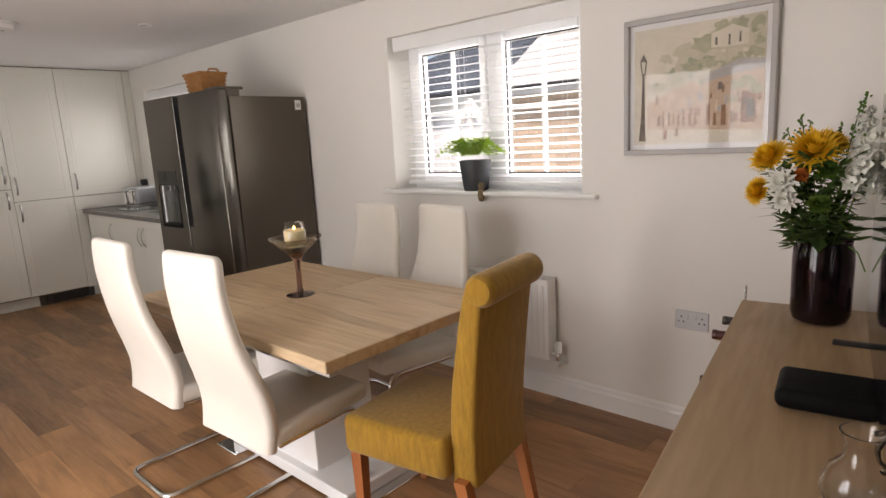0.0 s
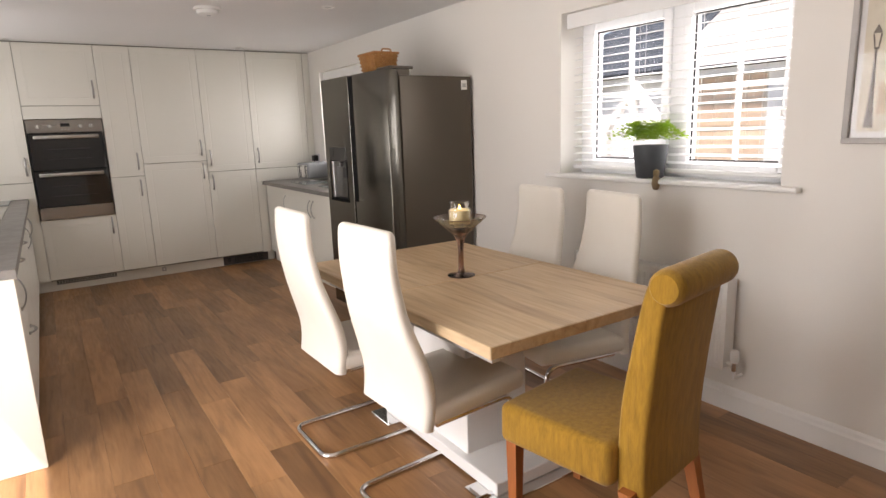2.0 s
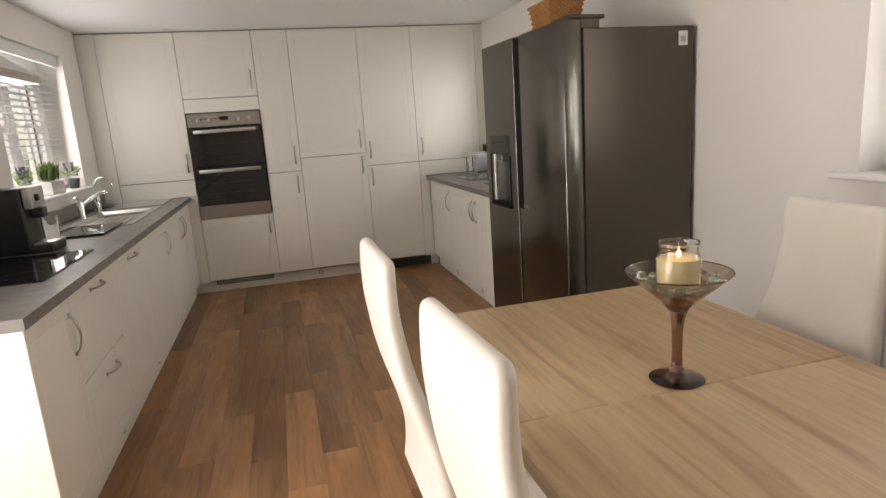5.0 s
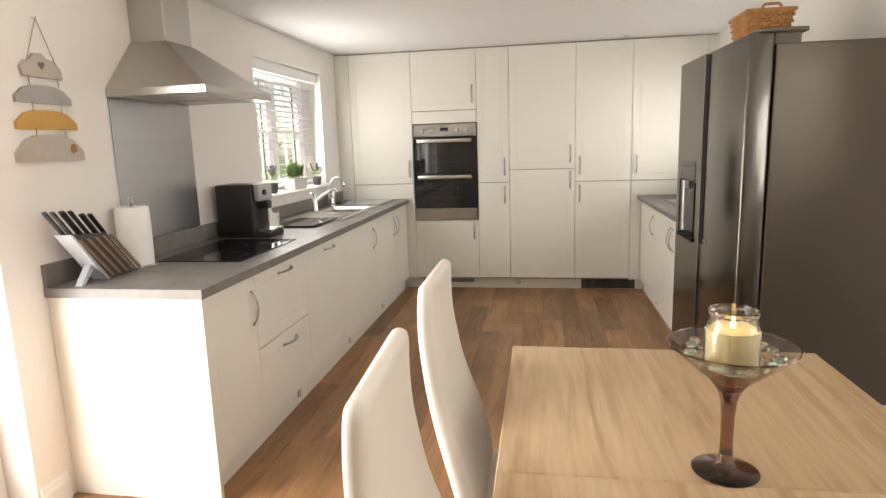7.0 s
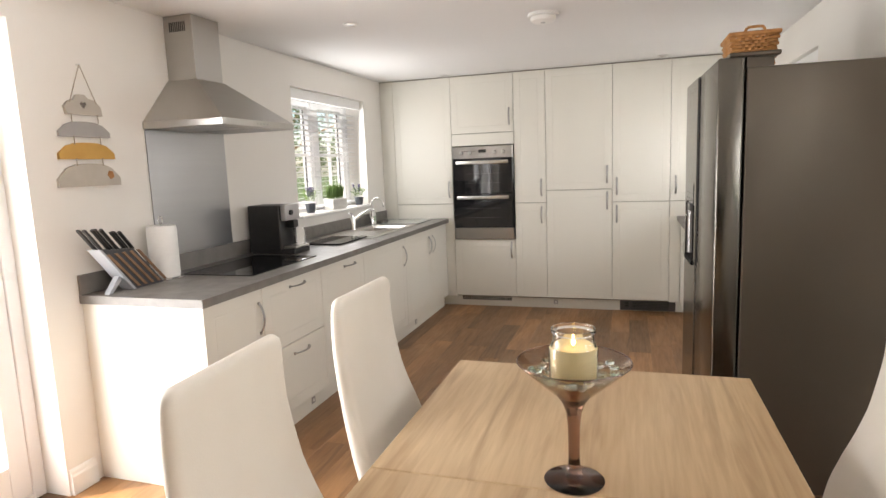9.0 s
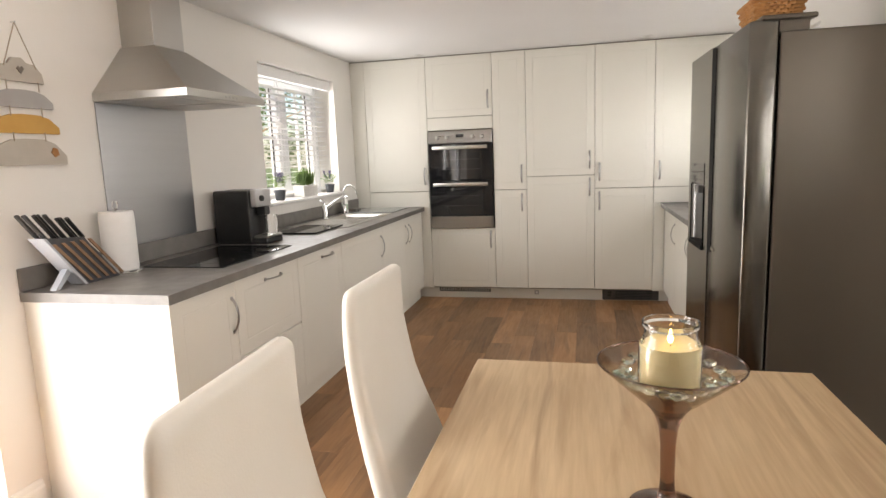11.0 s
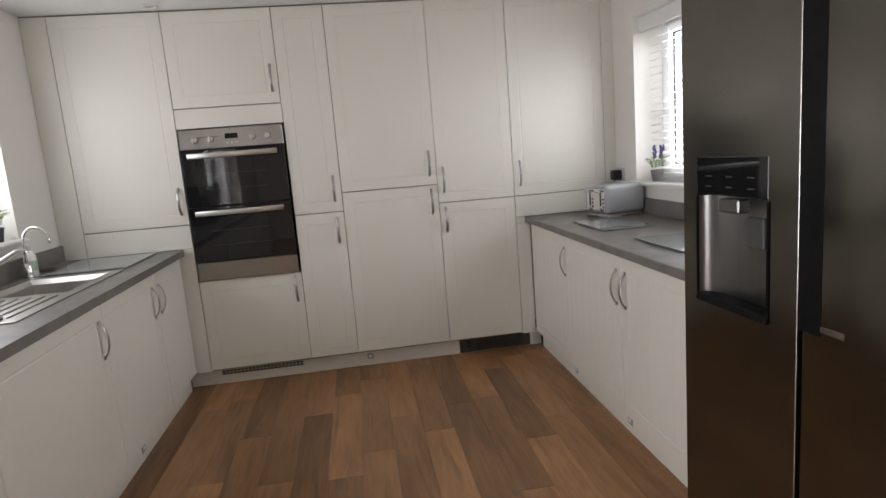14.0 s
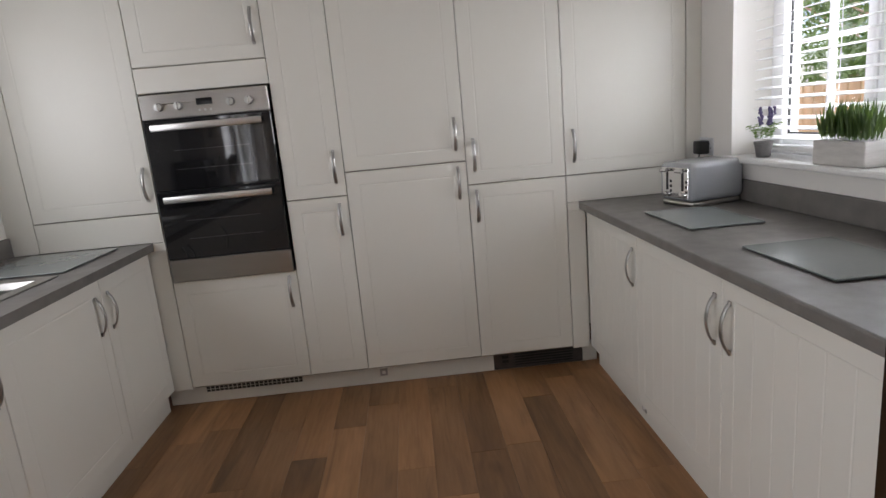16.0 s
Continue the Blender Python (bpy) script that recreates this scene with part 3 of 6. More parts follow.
tagged(part("plinth_west", box(XF - 0.08, XF - 0.062, -0.148, 2.155, 0, P + 0.008, 0.002), UNIT), "cream plinth below the tall units", kind="structure")
tagged(part("plinth_south", box(-5.995, -2.42, -0.148, -0.131, 0, P + 0.008, 0.002), UNIT), "cream plinth below the sink run", kind="structure")
tagged(part("plinth_north", box(-5.995, -3.98, 2.148, 2.165, 0, P + 0.008, 0.002), UNIT), "cream plinth below the counter run", kind="structure")

# sink run: front faces +y; local x runs along -x
YF, D, BT = -0.088, 0.62, 0.852
BASE = "base units of the sink run"
unit(-2.415, YF, 180, 0.43, D, P, BT, [("door", 0, 0.43, P + 0.01, BT, "panel", (0.395, 0.70))], "cream base cabinet at the end of the sink run", group=BASE)
unit(-2.845, YF, 180, 0.60, D, P, BT, [("drawer_front", 0, 0.60, 0.49, BT, "panel", (0.33, 0.80, False)), ("drawer_front", 0, 0.60, P + 0.01, 0.488, "panel", (0.33, 0.425, False))], "cream base cabinet with two deep drawers below the hob", group=BASE)
unit(-3.445, YF, 180, 0.60, D, P, BT, [("door", 0, 0.60, P + 0.01, BT, "panel", (0.38, 0.80, False))], "cream front of a built-in dishwasher", group=BASE)
unit(-4.045, YF, 180, 0.80, D, P, BT, [("door", 0, 0.80, P + 0.01, BT, "panel", (0.755, 0.70))], "cream base cabinet with a wide door", group=BASE)
unit(-4.845, YF, 180, 1.145, D, P, 0.68, [("door", 0, 0.655, P + 0.01, BT, "panel", (0.60, 0.70)), ("door", 0.655, 1.145, P + 0.01, BT, "panel", (0.70, 0.70))], "cream sink cabinet with two doors", group=BASE)
tagged(part("end_panel_south", box(-2.415, -2.393, Y_L + 0.002, -0.07, 0, BT, 0.002), UNIT), "cream end panel closing the sink run", kind="structure")

# counter run: front faces -y
YN, BASE2 = 2.105, "base units of the counter run"
unit(-5.99, YN, 0, 0.66, 0.60, P, BT, [("post", 0, 0.05, P + 0.01, BT, "plain", None), ("door", 0.05, 0.66, P + 0.01, BT, "bead", (0.62, 0.70))], "cream beaded corner base cabinet below the counter", group=BASE2)
unit(-5.33, YN, 0, 0.66, 0.60, P, BT, [("door", 0, 0.66, P + 0.01, BT, "bead", (0.62, 0.70))], "cream beaded base cabinet below the counter", group=BASE2)
unit(-4.67, YN, 0, 0.69, 0.60, P, BT, [("door", 0, 0.69, P + 0.01, BT, "bead", (0.045, 0.70))], "cream beaded base cabinet beside the fridge", group=BASE2)


def worktop(name, x0, x1, y0, y1, yw, room, label, hole=None):
    t = thing(name, 0, 0, 0, 0, label, "worktop")
    if hole:
        a, b, c, d = hole
        bm = box(x0, a, y0, y1, 0.853, 0.891)
        box(b, x1, y0, y1, 0.853, 0.891, bm=bm)
        box(a, b, y0, c, 0.853, 0.891, bm=bm)
        box(a, b, d, y1, 0.853, 0.891, bm=bm)
        bmesh.ops.remove_doubles(bm, verts=bm.verts, dist=1e-5)
    else:
        bm = box(x0, x1, y0, y1, 0.853, 0.891, 0.006, seg=2)
    part("top", bm, WORKTOP, t)
    a, b = sorted((yw + room * 0.001, yw + room * 0.016))
    part("upstand", box(x0, x1, a, b, 0.8915, 0.985, 0.003), WORKTOP, t)
    return t


worktop("worktop", -6.60, -2.383, Y_L + 0.001, -0.06, Y_L, 1, "grey stone-effect laminate worktop with upstand along the sink run", (-5.36, -4.93, -0.60, -0.24))
worktop("worktop", -6.60, -3.965, 2.072, Y_R - 0.001, Y_R, -1, "grey stone-effect laminate worktop with upstand below the window")

# ---- oven ----
ov = thing("double_oven", XF, 0.010, 0.686, 90, "built-in stainless steel double oven with black glass doors", "oven")
ow = 0.595
KNOB_SILVER = mat("knob_silver", (0.72, 0.71, 0.69), (0.68, 0.67, 0.65), 10, rough=0.25, metal=0.4)
RACK_GREY = mat("oven_rack_steel", (0.10, 0.10, 0.10), (0.08, 0.08, 0.08), 10, rough=0.5)
OVEN_STEEL = mat("oven_steel", (0.34, 0.325, 0.305), (0.32, 0.305, 0.285), 30, (0.04, 0.04, 1), rough=0.28, metal=1.0, wear=0.02)
part("chassis", box(0.01, ow - 0.01, 0.005, 0.54, 0, 0.90), BLACK, ov)
part("control_panel", box(0, ow, -0.018, 0.005, 0.79, 0.905, 0.003), OVEN_STEEL, ov)
for z0, z1 in ((0.452, 0.787), (0.115, 0.448)):
    dr = part("oven_door", box(0, ow, -0.018, 0.005, z0, z1, 0.004), BLACK_GLASS, ov, "black glass oven door")
    bm = box(0.04, ow - 0.04, -0.054, -0.042, z1 - 0.052, z1 - 0.02, 0.004, seg=2)
    for x in (0.075, ow - 0.075):
        box(x - 0.01, x + 0.01, -0.048, -0.018, z1 - 0.043, z1 - 0.027, bm=bm)
    part("handle", bm, STEEL, dr, "brushed steel bar handle", True)
    for z in (z0 + 0.10, z0 + 0.19):
        part("rack", tube([(0.12, -0.0184, z), (ow - 0.12, -0.0184, z)], 0.0009, 5), RACK_GREY, dr)
part("base_strip", box(0, ow, -0.018, 0.005, 0.0, 0.112, 0.003), OVEN_STEEL, ov)
for x in (0.09, 0.18, 0.42, 0.505):
    bm = lathe([(0, 0.026), (0.017, 0.024), (0.019, 0.0), (0.021, 0.0)], 20, m=pose(x, -0.018, 0.845, 90))
    box(x - 0.004, x + 0.004, -0.052, -0.04, 0.829, 0.861, 0.002, bm)
    part("knob", bm, KNOB_SILVER, ov, "silver control knob", True)
part("display", box(0.262, 0.335, -0.0195, -0.018, 0.842, 0.872), BLACK_GLASS, ov)
for x in (0.272, 0.298, 0.324):
    part("button", lathe([(0, 0.004), (0.005, 0.004), (0.006, 0)], 10, m=pose(x, -0.018, 0.818, 90)), GREY_PLASTIC, ov)

# ---- american fridge ----
fr = thing("fridge_freezer", -3.912, 1.964, 0, 1.5, "graphite steel American fridge freezer with water dispenser", "fridge")
fw, split = 0.998, 0.457
part("cabinet", box(0.004, fw - 0.004, 0.102, 0.69, 0.03, 1.745, 0.006, seg=2), FRIDGE_SIDE, fr, "dark grey painted side")
for x in (0.08, fw - 0.08):
    for y in (0.12, 0.62):
        part("foot", lathe([(0, 0), (0.03, 0), (0.03, 0.03), (0, 0.03)], 12, m=pose(x, y, 0)), BLACK, fr)
bm = box(0, 0.07, 0, 0.094, 0.04, 1.785)
box(0.355, split - 0.004, 0, 0.094, 0.04, 1.785, bm=bm)
box(0.07, 0.355, 0, 0.094, 0.04, 0.888, bm=bm)
box(0.07, 0.355, 0, 0.094, 1.182, 1.785, bm=bm)
box(0.07, 0.355, 0.088, 0.094, 0.888, 1.182, bm=bm)
bmesh.ops.remove_doubles(bm, verts=bm.verts, dist=1e-5)
dl = part("door", bm, FRIDGE, fr, "graphite steel door with dispenser")
drr = part("door", box(split + 0.004, fw, 0, 0.094, 0.04, 1.785, 0.009, seg=3), FRIDGE, fr, "graphite steel door", True)
part("handle_recess", box(split - 0.0028, split + 0.062, -0.0015, 0.02, 0.887, 1.775, 0.001), GRIP_BLACK, drr, "black recessed grip")
part("edge_trim", box(split - 0.0075, split - 0.003, -0.003, 0.03, 0.06, 1.78, 0.001), TRIM_STEEL, dl)
dp = part("dispenser_panel", box(0.07, 0.355, -0.002, 0.02, 1.179, 1.282, 0.002), BLACK_GLASS, dl, "black glass dispenser panel")
for k in range(3):
    for z in (1.20, 1.228):
        part("touch_mark", box(0.112 + k * 0.085, 0.137 + k * 0.085, -0.0026, -0.002, z, z + 0.003), MARK_GREY, dp)
bm = bmesh.new()
seg = 18
ring = []
for i in range(seg + 1):
    a = math.pi * i / seg
    x, y = 0.2125 - 0.141 * math.cos(a), 0.002 + 0.055 * math.sin(a)
    ring.append((bm.verts.new((x, y, 0.888)), bm.verts.new((x, y, 1.172))))
for p, q in zip(ring, ring[1:]):
    bm.faces.new((p[0], q[0], q[1], p[1]))
part("dispenser_bay", bm, BAY_STEEL, dl, "brushed steel dispenser bay", True)
for x in (0.067, 0.353):
    part("bay_frame", box(x, x + 0.005, -0.004, 0.002, 0.888, 1.173), GRIP_BLACK, dl)
part("drip_tray", box(0.07, 0.355, -0.010, 0.05, 0.868, 0.892, 0.004), GRIP_BLACK, dl)
part("nozzle", box(0.172, 0.252, -0.006, 0.03, 1.135, 1.172, 0.004), BAY_STEEL, dl)
part("paddle", box(0.27, 0.33, 0.006, 0.02, 1.05, 1.13, 0.004), MARK_GREY, dl)
part("badge", box(split + 0.053, split + 0.125, -0.0012, 0.001, 0.898, 0.912, 0.0005), TRIM_STEEL, drr)
bm = box(fw - 0.19, fw - 0.012, 0.04, 0.22, 1.7855, 1.803, 0.004)
box(fw - 0.17, fw - 0.03, 0.105, 0.20, 1.7455, 1.7853, bm=bm)
part("hinge_cover", bm, FRIDGE_SIDE, fr)
part("hinge_cover", box(0.01, 0.14, 0.105, 0.20, 1.7455, 1.79, 0.006), BLACK, fr)
part("energy_label", box(fw - 0.0038, fw - 0.0032, 0.605, 0.655, 1.655, 1.72), TRIM, fr, "white sticker")
part("energy_mark", box(fw - 0.0032, fw - 0.0028, 0.615, 0.645, 1.672, 1.698), GREY_PLASTIC, fr)
# thin white rectangle with a grey block, low on the cabinet side
part("rating_label", box(fw - 0.0038, fw - 0.0032, 0.565, 0.645, 0.19, 0.29), TRIM, fr, "white rectangle low on the side")
part("rating_mark", box(fw - 0.0032, fw - 0.0028, 0.615, 0.638, 0.20, 0.265), GREY_PLASTIC, fr)

# ---- cooker hood, splashback, hob ----
hd = thing("cooker_hood", -3.195, Y_L + 0.002, 1.662, 0, "brushed steel chimney cooker hood", "cooker hood")
bm = bmesh.new()
lo = [(-0.325, 0), (0.325, 0), (0.325, 0.49), (-0.325, 0.49)]
up = [(-0.115, 0), (0.115, 0), (0.115, 0.19), (-0.115, 0.19)]
a = [bm.verts.new((x, y, 0.036)) for x, y in lo]
b = [bm.verts.new((x, y, 0.268)) for x, y in up]
for i in range(4):
    bm.faces.new((a[i], a[(i + 1) % 4], b[(i + 1) % 4], b[i]))
bm.faces.new(b)
bm.faces.new(a[::-1])
part("canopy", bm, STEEL, hd)
part("lip", box(-0.327, 0.327, 0, 0.492, 0.0, 0.0355, 0.002), STEEL, hd)
part("chimney", box(-0.11, 0.11, 0.001, 0.185, 0.2685, H - 1.664, 0.002), STEEL, hd)
bm = bmesh.new()
for i in range(9):
    box(0.1101, 0.1115, 0.04 + i * 0.012, 0.046 + i * 0.012, 0.52, 0.57, bm=bm)
part("vent", bm, BLACK, hd)
for x in (-0.16, 0.16):
    part("grease_filter", box(x - 0.13, x + 0.13, 0.06, 0.40, -0.003, -0.0005, 0.001), GREY_PLASTIC, hd)
for i in range(4):
    part("button", box(-0.06 + i * 0.03, -0.045 + i * 0.03, 0.492, 0.4945, 0.012, 0.022, 0.001), NICKEL, hd)
tagged(part("splashback", box(-3.505, -2.875, Y_L + 0.002, Y_L + 0.008, 0.986, 1.661, 0.001), SPLASH), "brushed steel splashback behind the hob", "splashback")
hob = thing("induction_hob", -3.24, -0.40, 0.8915, 0, "flat black glass hob set on the grey worktop", "hob")
part("glass", box(-0.33, 0.33, -0.22, 0.22, 0, 0.005, 0.002), BLACK_GLASS, hob)
for x, y, r in ((-0.17, 0.09, 0.09), (0.17, 0.09, 0.07), (-0.17, -0.10, 0.07), (0.17, -0.10, 0.09)):
    part("zone_ring", lathe([(r, 0.0052), (r + 0.002, 0.0054), (r + 0.002, 0.0052)], 36, m=pose(x, y, 0)), MARK_GREY, hob)

# ---- dining table and chairs ----
tb = thing("dining_table", -1.482, 1.552, 0, 0, "light oak dining table on a white pedestal", "table")
part("tabletop", box(-0.752, -0.0008, -0.438, 0.462, 0.713, 0.755, 0.003), OAK, tb)
part("tabletop", box(0.0008, 0.722, -0.438, 0.462, 0.713, 0.755, 0.003), OAK, tb)
for y in (-0.35, 0.35):
    part("rail", box(-0.64, 0.64, y - 0.02, y + 0.02, 0.66, 0.7125, 0.002), GREY_PLASTIC, tb)
WHITE_GLOSS = mat("white_gloss_board", (0.80, 0.79, 0.77), (0.77, 0.76, 0.74), 3, rough=0.15)
part("pedestal", box(-0.20, 0.20, -0.16, 0.16, 0.06, 0.7125, 0.004), WHITE_GLOSS, tb)
part("base", box(-0.44, 0.44, -0.20, 0.20, 0.012, 0.065, 0.004), WHITE_GLOSS, tb)
for s in (-1, 1):
    part("foot_plate", box(s * 0.40 - 0.09, s * 0.40 + 0.09, -0.26, 0.26, 0.0, 0.0115, 0.002), CHROME, tb)


def cantilever_chair():
    """Faces +y; origin on the floor under the back."""
    t = thing("dining_chair", 0, 0, 0, 0, "high-backed cream leather cantilever dining chair on chrome tube", "chair", "cream chairs at the table")
    line = smooth_line([(-0.015, 1.082), (-0.0151, 1.079), (-0.0153, 1.073), (-0.0157, 1.064), (-0.018, 1.01), (-0.016, 0.94), (-0.007, 0.87), (0.005, 0.80), (0.023, 0.73), (0.045, 0.66), (0.066, 0.59), (0.08, 0.52), (0.08, 0.45), (0.07, 0.385)], 3)
    th = []
    for _, z in line:
        full, d = 0.034 + 0.018 * min(1.0, (1.082 - z) / 0.5), min(1.0, (1.082 - z) / 0.018)
        th.append(full * max(0.2, math.sqrt(1 - (1 - d) ** 2)))
    widths = [(0.38, 0.216), (0.45, 0.220), (0.59, 0.224), (0.66, 0.216), (0.73, 0.202), (0.80, 0.190), (0.94, 0.180), (1.2, 0.172)]
    bm = bmesh.new()
    rings = []
    for i, (y, z) in enumerate(line):
        p, q = line[max(0, i - 1)], line[min(len(line) - 1, i + 1)]
        d = Vector((q[0] - p[0], q[1] - p[1])).normalized()
        hw = next(wa_ + (wb - wa_) * (z - za) / (zb - za) for (za, wa_), (zb, wb) in zip(widths, widths[1:]) if za <= z <= zb)
        e = min(1.0, (1.082 - z) / 0.035)
        hw -= 0.028 * (1 - math.sqrt(max(0.0, 1 - (1 - e) ** 2)))
        k = th[i] / 2
        ring = []
        for j in range(7):
            g = -math.pi / 2 + math.pi * j / 6
            ring.append((hw - k + k * math.cos(g), k * math.sin(g)))
        ring += [((hw - k) * f, k) for f in (0.5, 0.0, -0.5)]
        for j in range(7):
            g = math.pi / 2 + math.pi * j / 6
            ring.append((-(hw - k) + k * math.cos(g), k * math.sin(g)))
        ring += [((hw - k) * f, -k) for f in (-0.5, 0.0, 0.5)]
        rings.append([bm.verts.new((x, y + d.y * o, z - d.x * o)) for x, o in ring])
    for p, q in zip(rings, rings[1:]):
        for j in range(len(p)):
            bm.faces.new((p[j], p[(j + 1) % len(p)], q[(j + 1) % len(p)], q[j]))
    bm.faces.new(rings[0][::-1])
    bm.faces.new(rings[-1])
    part("backrest", bm, LEATHER, t, "tall curved cream leather back", True)
    bm = box(-0.212, 0.212, 0.075, 0.53, 0.395, 0.47, 0.028, seg=4)
    for x in (-0.11, 0.0, 0.11):
        bmesh.ops.bisect_plane(bm, geom=bm.verts[:] + bm.edges[:] + bm.faces[:], plane_co=(x, 0, 0), plane_no=(1, 0, 0))
    for y in (0.2, 0.35):
        bmesh.ops.bisect_plane(bm, geom=bm.verts[:] + bm.edges[:] + bm.faces[:], plane_co=(0, y, 0), plane_no=(0, 1, 0))
    for v in bm.verts:
        f = (v.co.y - 0.075) / 0.455
        v.co.z += 0.012 * f + (0.010 * (1 - (v.co.x / 0.212) ** 2) * math.sin(math.pi * min(1, max(0, f))) if v.co.z > 0.44 else 0)
        v.co.x *= 1.04 - 0.06 * f
    part("seat", bm, LEATHER, t, "cream leather seat", True)
    w = 0.18
    pts = [(-w, 0.12, 0.385), (-w, 0.48, 0.39), (-w, 0.49, 0.012), (-w, -0.02, 0.012), (w, -0.02, 0.012), (w, 0.49, 0.012), (w, 0.48, 0.39), (w, 0.12, 0.385)]
    part("frame", tube(rounded(pts, 0.06, 6), 0.0115, 10), CHROME, t, "bent chrome tube frame", True)
    return t


ch = cantilever_chair()
ch.matrix_world = pose(-1.235, 0.975, 0, 0, 0, 3)
copy_thing(ch, pose(-1.875, 0.950, 0, 0, 0, 0.5))
copy_thing(ch, pose(-1.285, 2.235, 0, 0, 0, 172))
copy_thing(ch, pose(-1.755, 2.225, 0, 0, 0, 176))

# mustard chair at the table's end; faces -x
mc = thing("upholstered_chair", -0.485, 1.59, 0, 99, "mustard yellow woven scroll-back dining chair with orange wood legs", "chair")
line = smooth_line([(-0.045, 0.96), (-0.03, 0.90), (-0.005, 0.74), (0.015, 0.58), (0.022, 0.44), (0.02, 0.30)], 5)
bm = extrude_profile(thick_line(line, [0.06 + 0.03 * min(1, i / 14) for i in range(len(line))]), -0.185, 0.185, 0.014, 3)
part("backrest", bm, MUSTARD, mc, "scrolled mustard back", True)
part("scroll", lathe([(0, -0.190), (0.040, -0.189), (0.050, -0.178), (0.053, -0.16), (0.053, 0.16), (0.050, 0.178), (0.040, 0.189), (0, 0.190)], 24, m=pose(0, -0.062, 0.955, 0, 90, 0)), MUSTARD, mc, "", True)
part("seat", box(-0.23, 0.23, 0.062, 0.50, 0.315, 0.462, 0.03, seg=4), MUSTARD, mc, "mustard padded seat", True)
for x in (-0.195, 0.195):
    for y, lean in ((0.455, 0.0), (0.02, -0.07)):
        bm = bmesh.new()
        p = [bm.verts.new((x + a * 0.016, y + lean + b * 0.016, 0)) for a, b in ((-1, -1), (1, -1), (1, 1), (-1, 1))]
        q = [bm.verts.new((x + a * 0.022, y + b * 0.022, 0.325)) for a, b in ((-1, -1), (1, -1), (1, 1), (-1, 1))]
        for i in range(4):
            bm.faces.new((p[i], p[(i + 1) % 4], q[(i + 1) % 4], q[i]))
        bm.faces.new(p[::-1])
        bm.faces.new(q)
        part("leg", bm, ORANGE_WOOD, mc, "orange stained wooden leg")

# sideboard, set a little askew
sb = thing("sideboard", 0.062, 2.395, 0, 8.7, "light oak sideboard with wine bottles lying in its front", "sideboard")
part("top", box(0.0, 0.46, -1.70, 0.0, 0.735, 0.76, 0.002), SIDEBOARD_OAK, sb)
part("body", box(0.015, 0.455, -1.69, -0.01, 0.06, 0.7348, 0.002), SIDEBOARD_OAK, sb)
part("base", box(0.05, 0.44, -1.65, -0.04, 0.0, 0.0598), BLACK, sb)
FOIL_GOLD = mat("gold_foil", (0.62, 0.36, 0.06), (0.50, 0.27, 0.04), 40, rough=0.3, metal=0.8, bump=0.3)
FOIL_BLACK = mat("black_foil", (0.02, 0.016, 0.014), (0.014, 0.011, 0.01), 30, rough=0.3)
FOIL_WINE = mat("wine_red_foil", (0.07, 0.018, 0.012), (0.05, 0.012, 0.008), 30, rough=0.35)
BOTTLE_GLASS = mat("dark_bottle_glass", (0.02, 0.022, 0.012), (0.015, 0.016, 0.009), 10, rough=0.08)
SB = pose(0.062, 2.395, 0, 0, 0, 8.7)


def wine_bottle(y, z, foil, label):
    """A bottle lying in the rack, only its neck out of the front."""
    p = SB @ Vector((0.014, y, z))
    t = thing("wine_bottle", p.x, p.y, p.z, 8.7, label, "bottle", "bottles in the sideboard")
    m = pose(0, 0, 0, 0, -90, 0)
    part("neck", lathe([(0, 0.0), (0.0145, 0.0), (0.0142, 0.018), (0, 0.018)], 20, m=m), BOTTLE_GLASS, t, "", True)
    part("capsule", lathe([(0, 0.0182), (0.0152, 0.0182), (0.0148, 0.05), (0.0165, 0.052), (0.0165, 0.062), (0.015, 0.066), (0, 0.066)], 20, m=m), foil, t, "foil capsule", True)


for y, z, foil, label in ((-0.085, 0.70, FOIL_BLACK, "dark wine bottle with black foil lying in the sideboard"), (-0.235, 0.69, FOIL_GOLD, "wine bottle with gold foil lying in the sideboard"), (-0.30, 0.715, FOIL_WINE, "wine bottle with dark red foil lying in the sideboard"), (-0.50, 0.63, FOIL_WINE, "wine bottle with dark red foil lying in the sideboard"), (-0.66, 0.60, FOIL_BLACK, "dark wine bottle with black foil lying in the sideboard")):
    wine_bottle(y, z, foil, label)
for x in (0.012, 0.20):
    part("wire_loop", tube([(x, -0.008 + 0.018 * math.cos(i * math.pi / 8), 0.79 + 0.032 * math.sin(i * math.pi / 8)) for i in range(16)], 0.0022, 6, closed=True), CHROME, sb, "thin chrome wire loop", True)

# ---- small things: worktops ----
rng = random.Random(11)


def leaf_quad(bm, p, d, length, width, up):
    """One folded leaf from p along d."""
    d = Vector(d).normalized()
    s = d.cross(up)
    if s.length < 1e-3:
        s = d.cross(Vector((1, 0, 0)))
    s.normalize()
    p = Vector(p)
    a, b, c, e = p, p + d * length * 0.45 + s * width, p + d * length, p + d * length * 0.45 - s * width
    m = p + d * length * 0.45 - s.cross(d) * width * 0.35
    v = [bm.verts.new(q) for q in (a, b, c, e, m)]
    bm.faces.new((v[0], v[4], v[1]))
    bm.faces.new((v[1], v[4], v[2]))
    bm.faces.new((v[2], v[4], v[3]))
    bm.faces.new((v[3], v[4], v[0]))


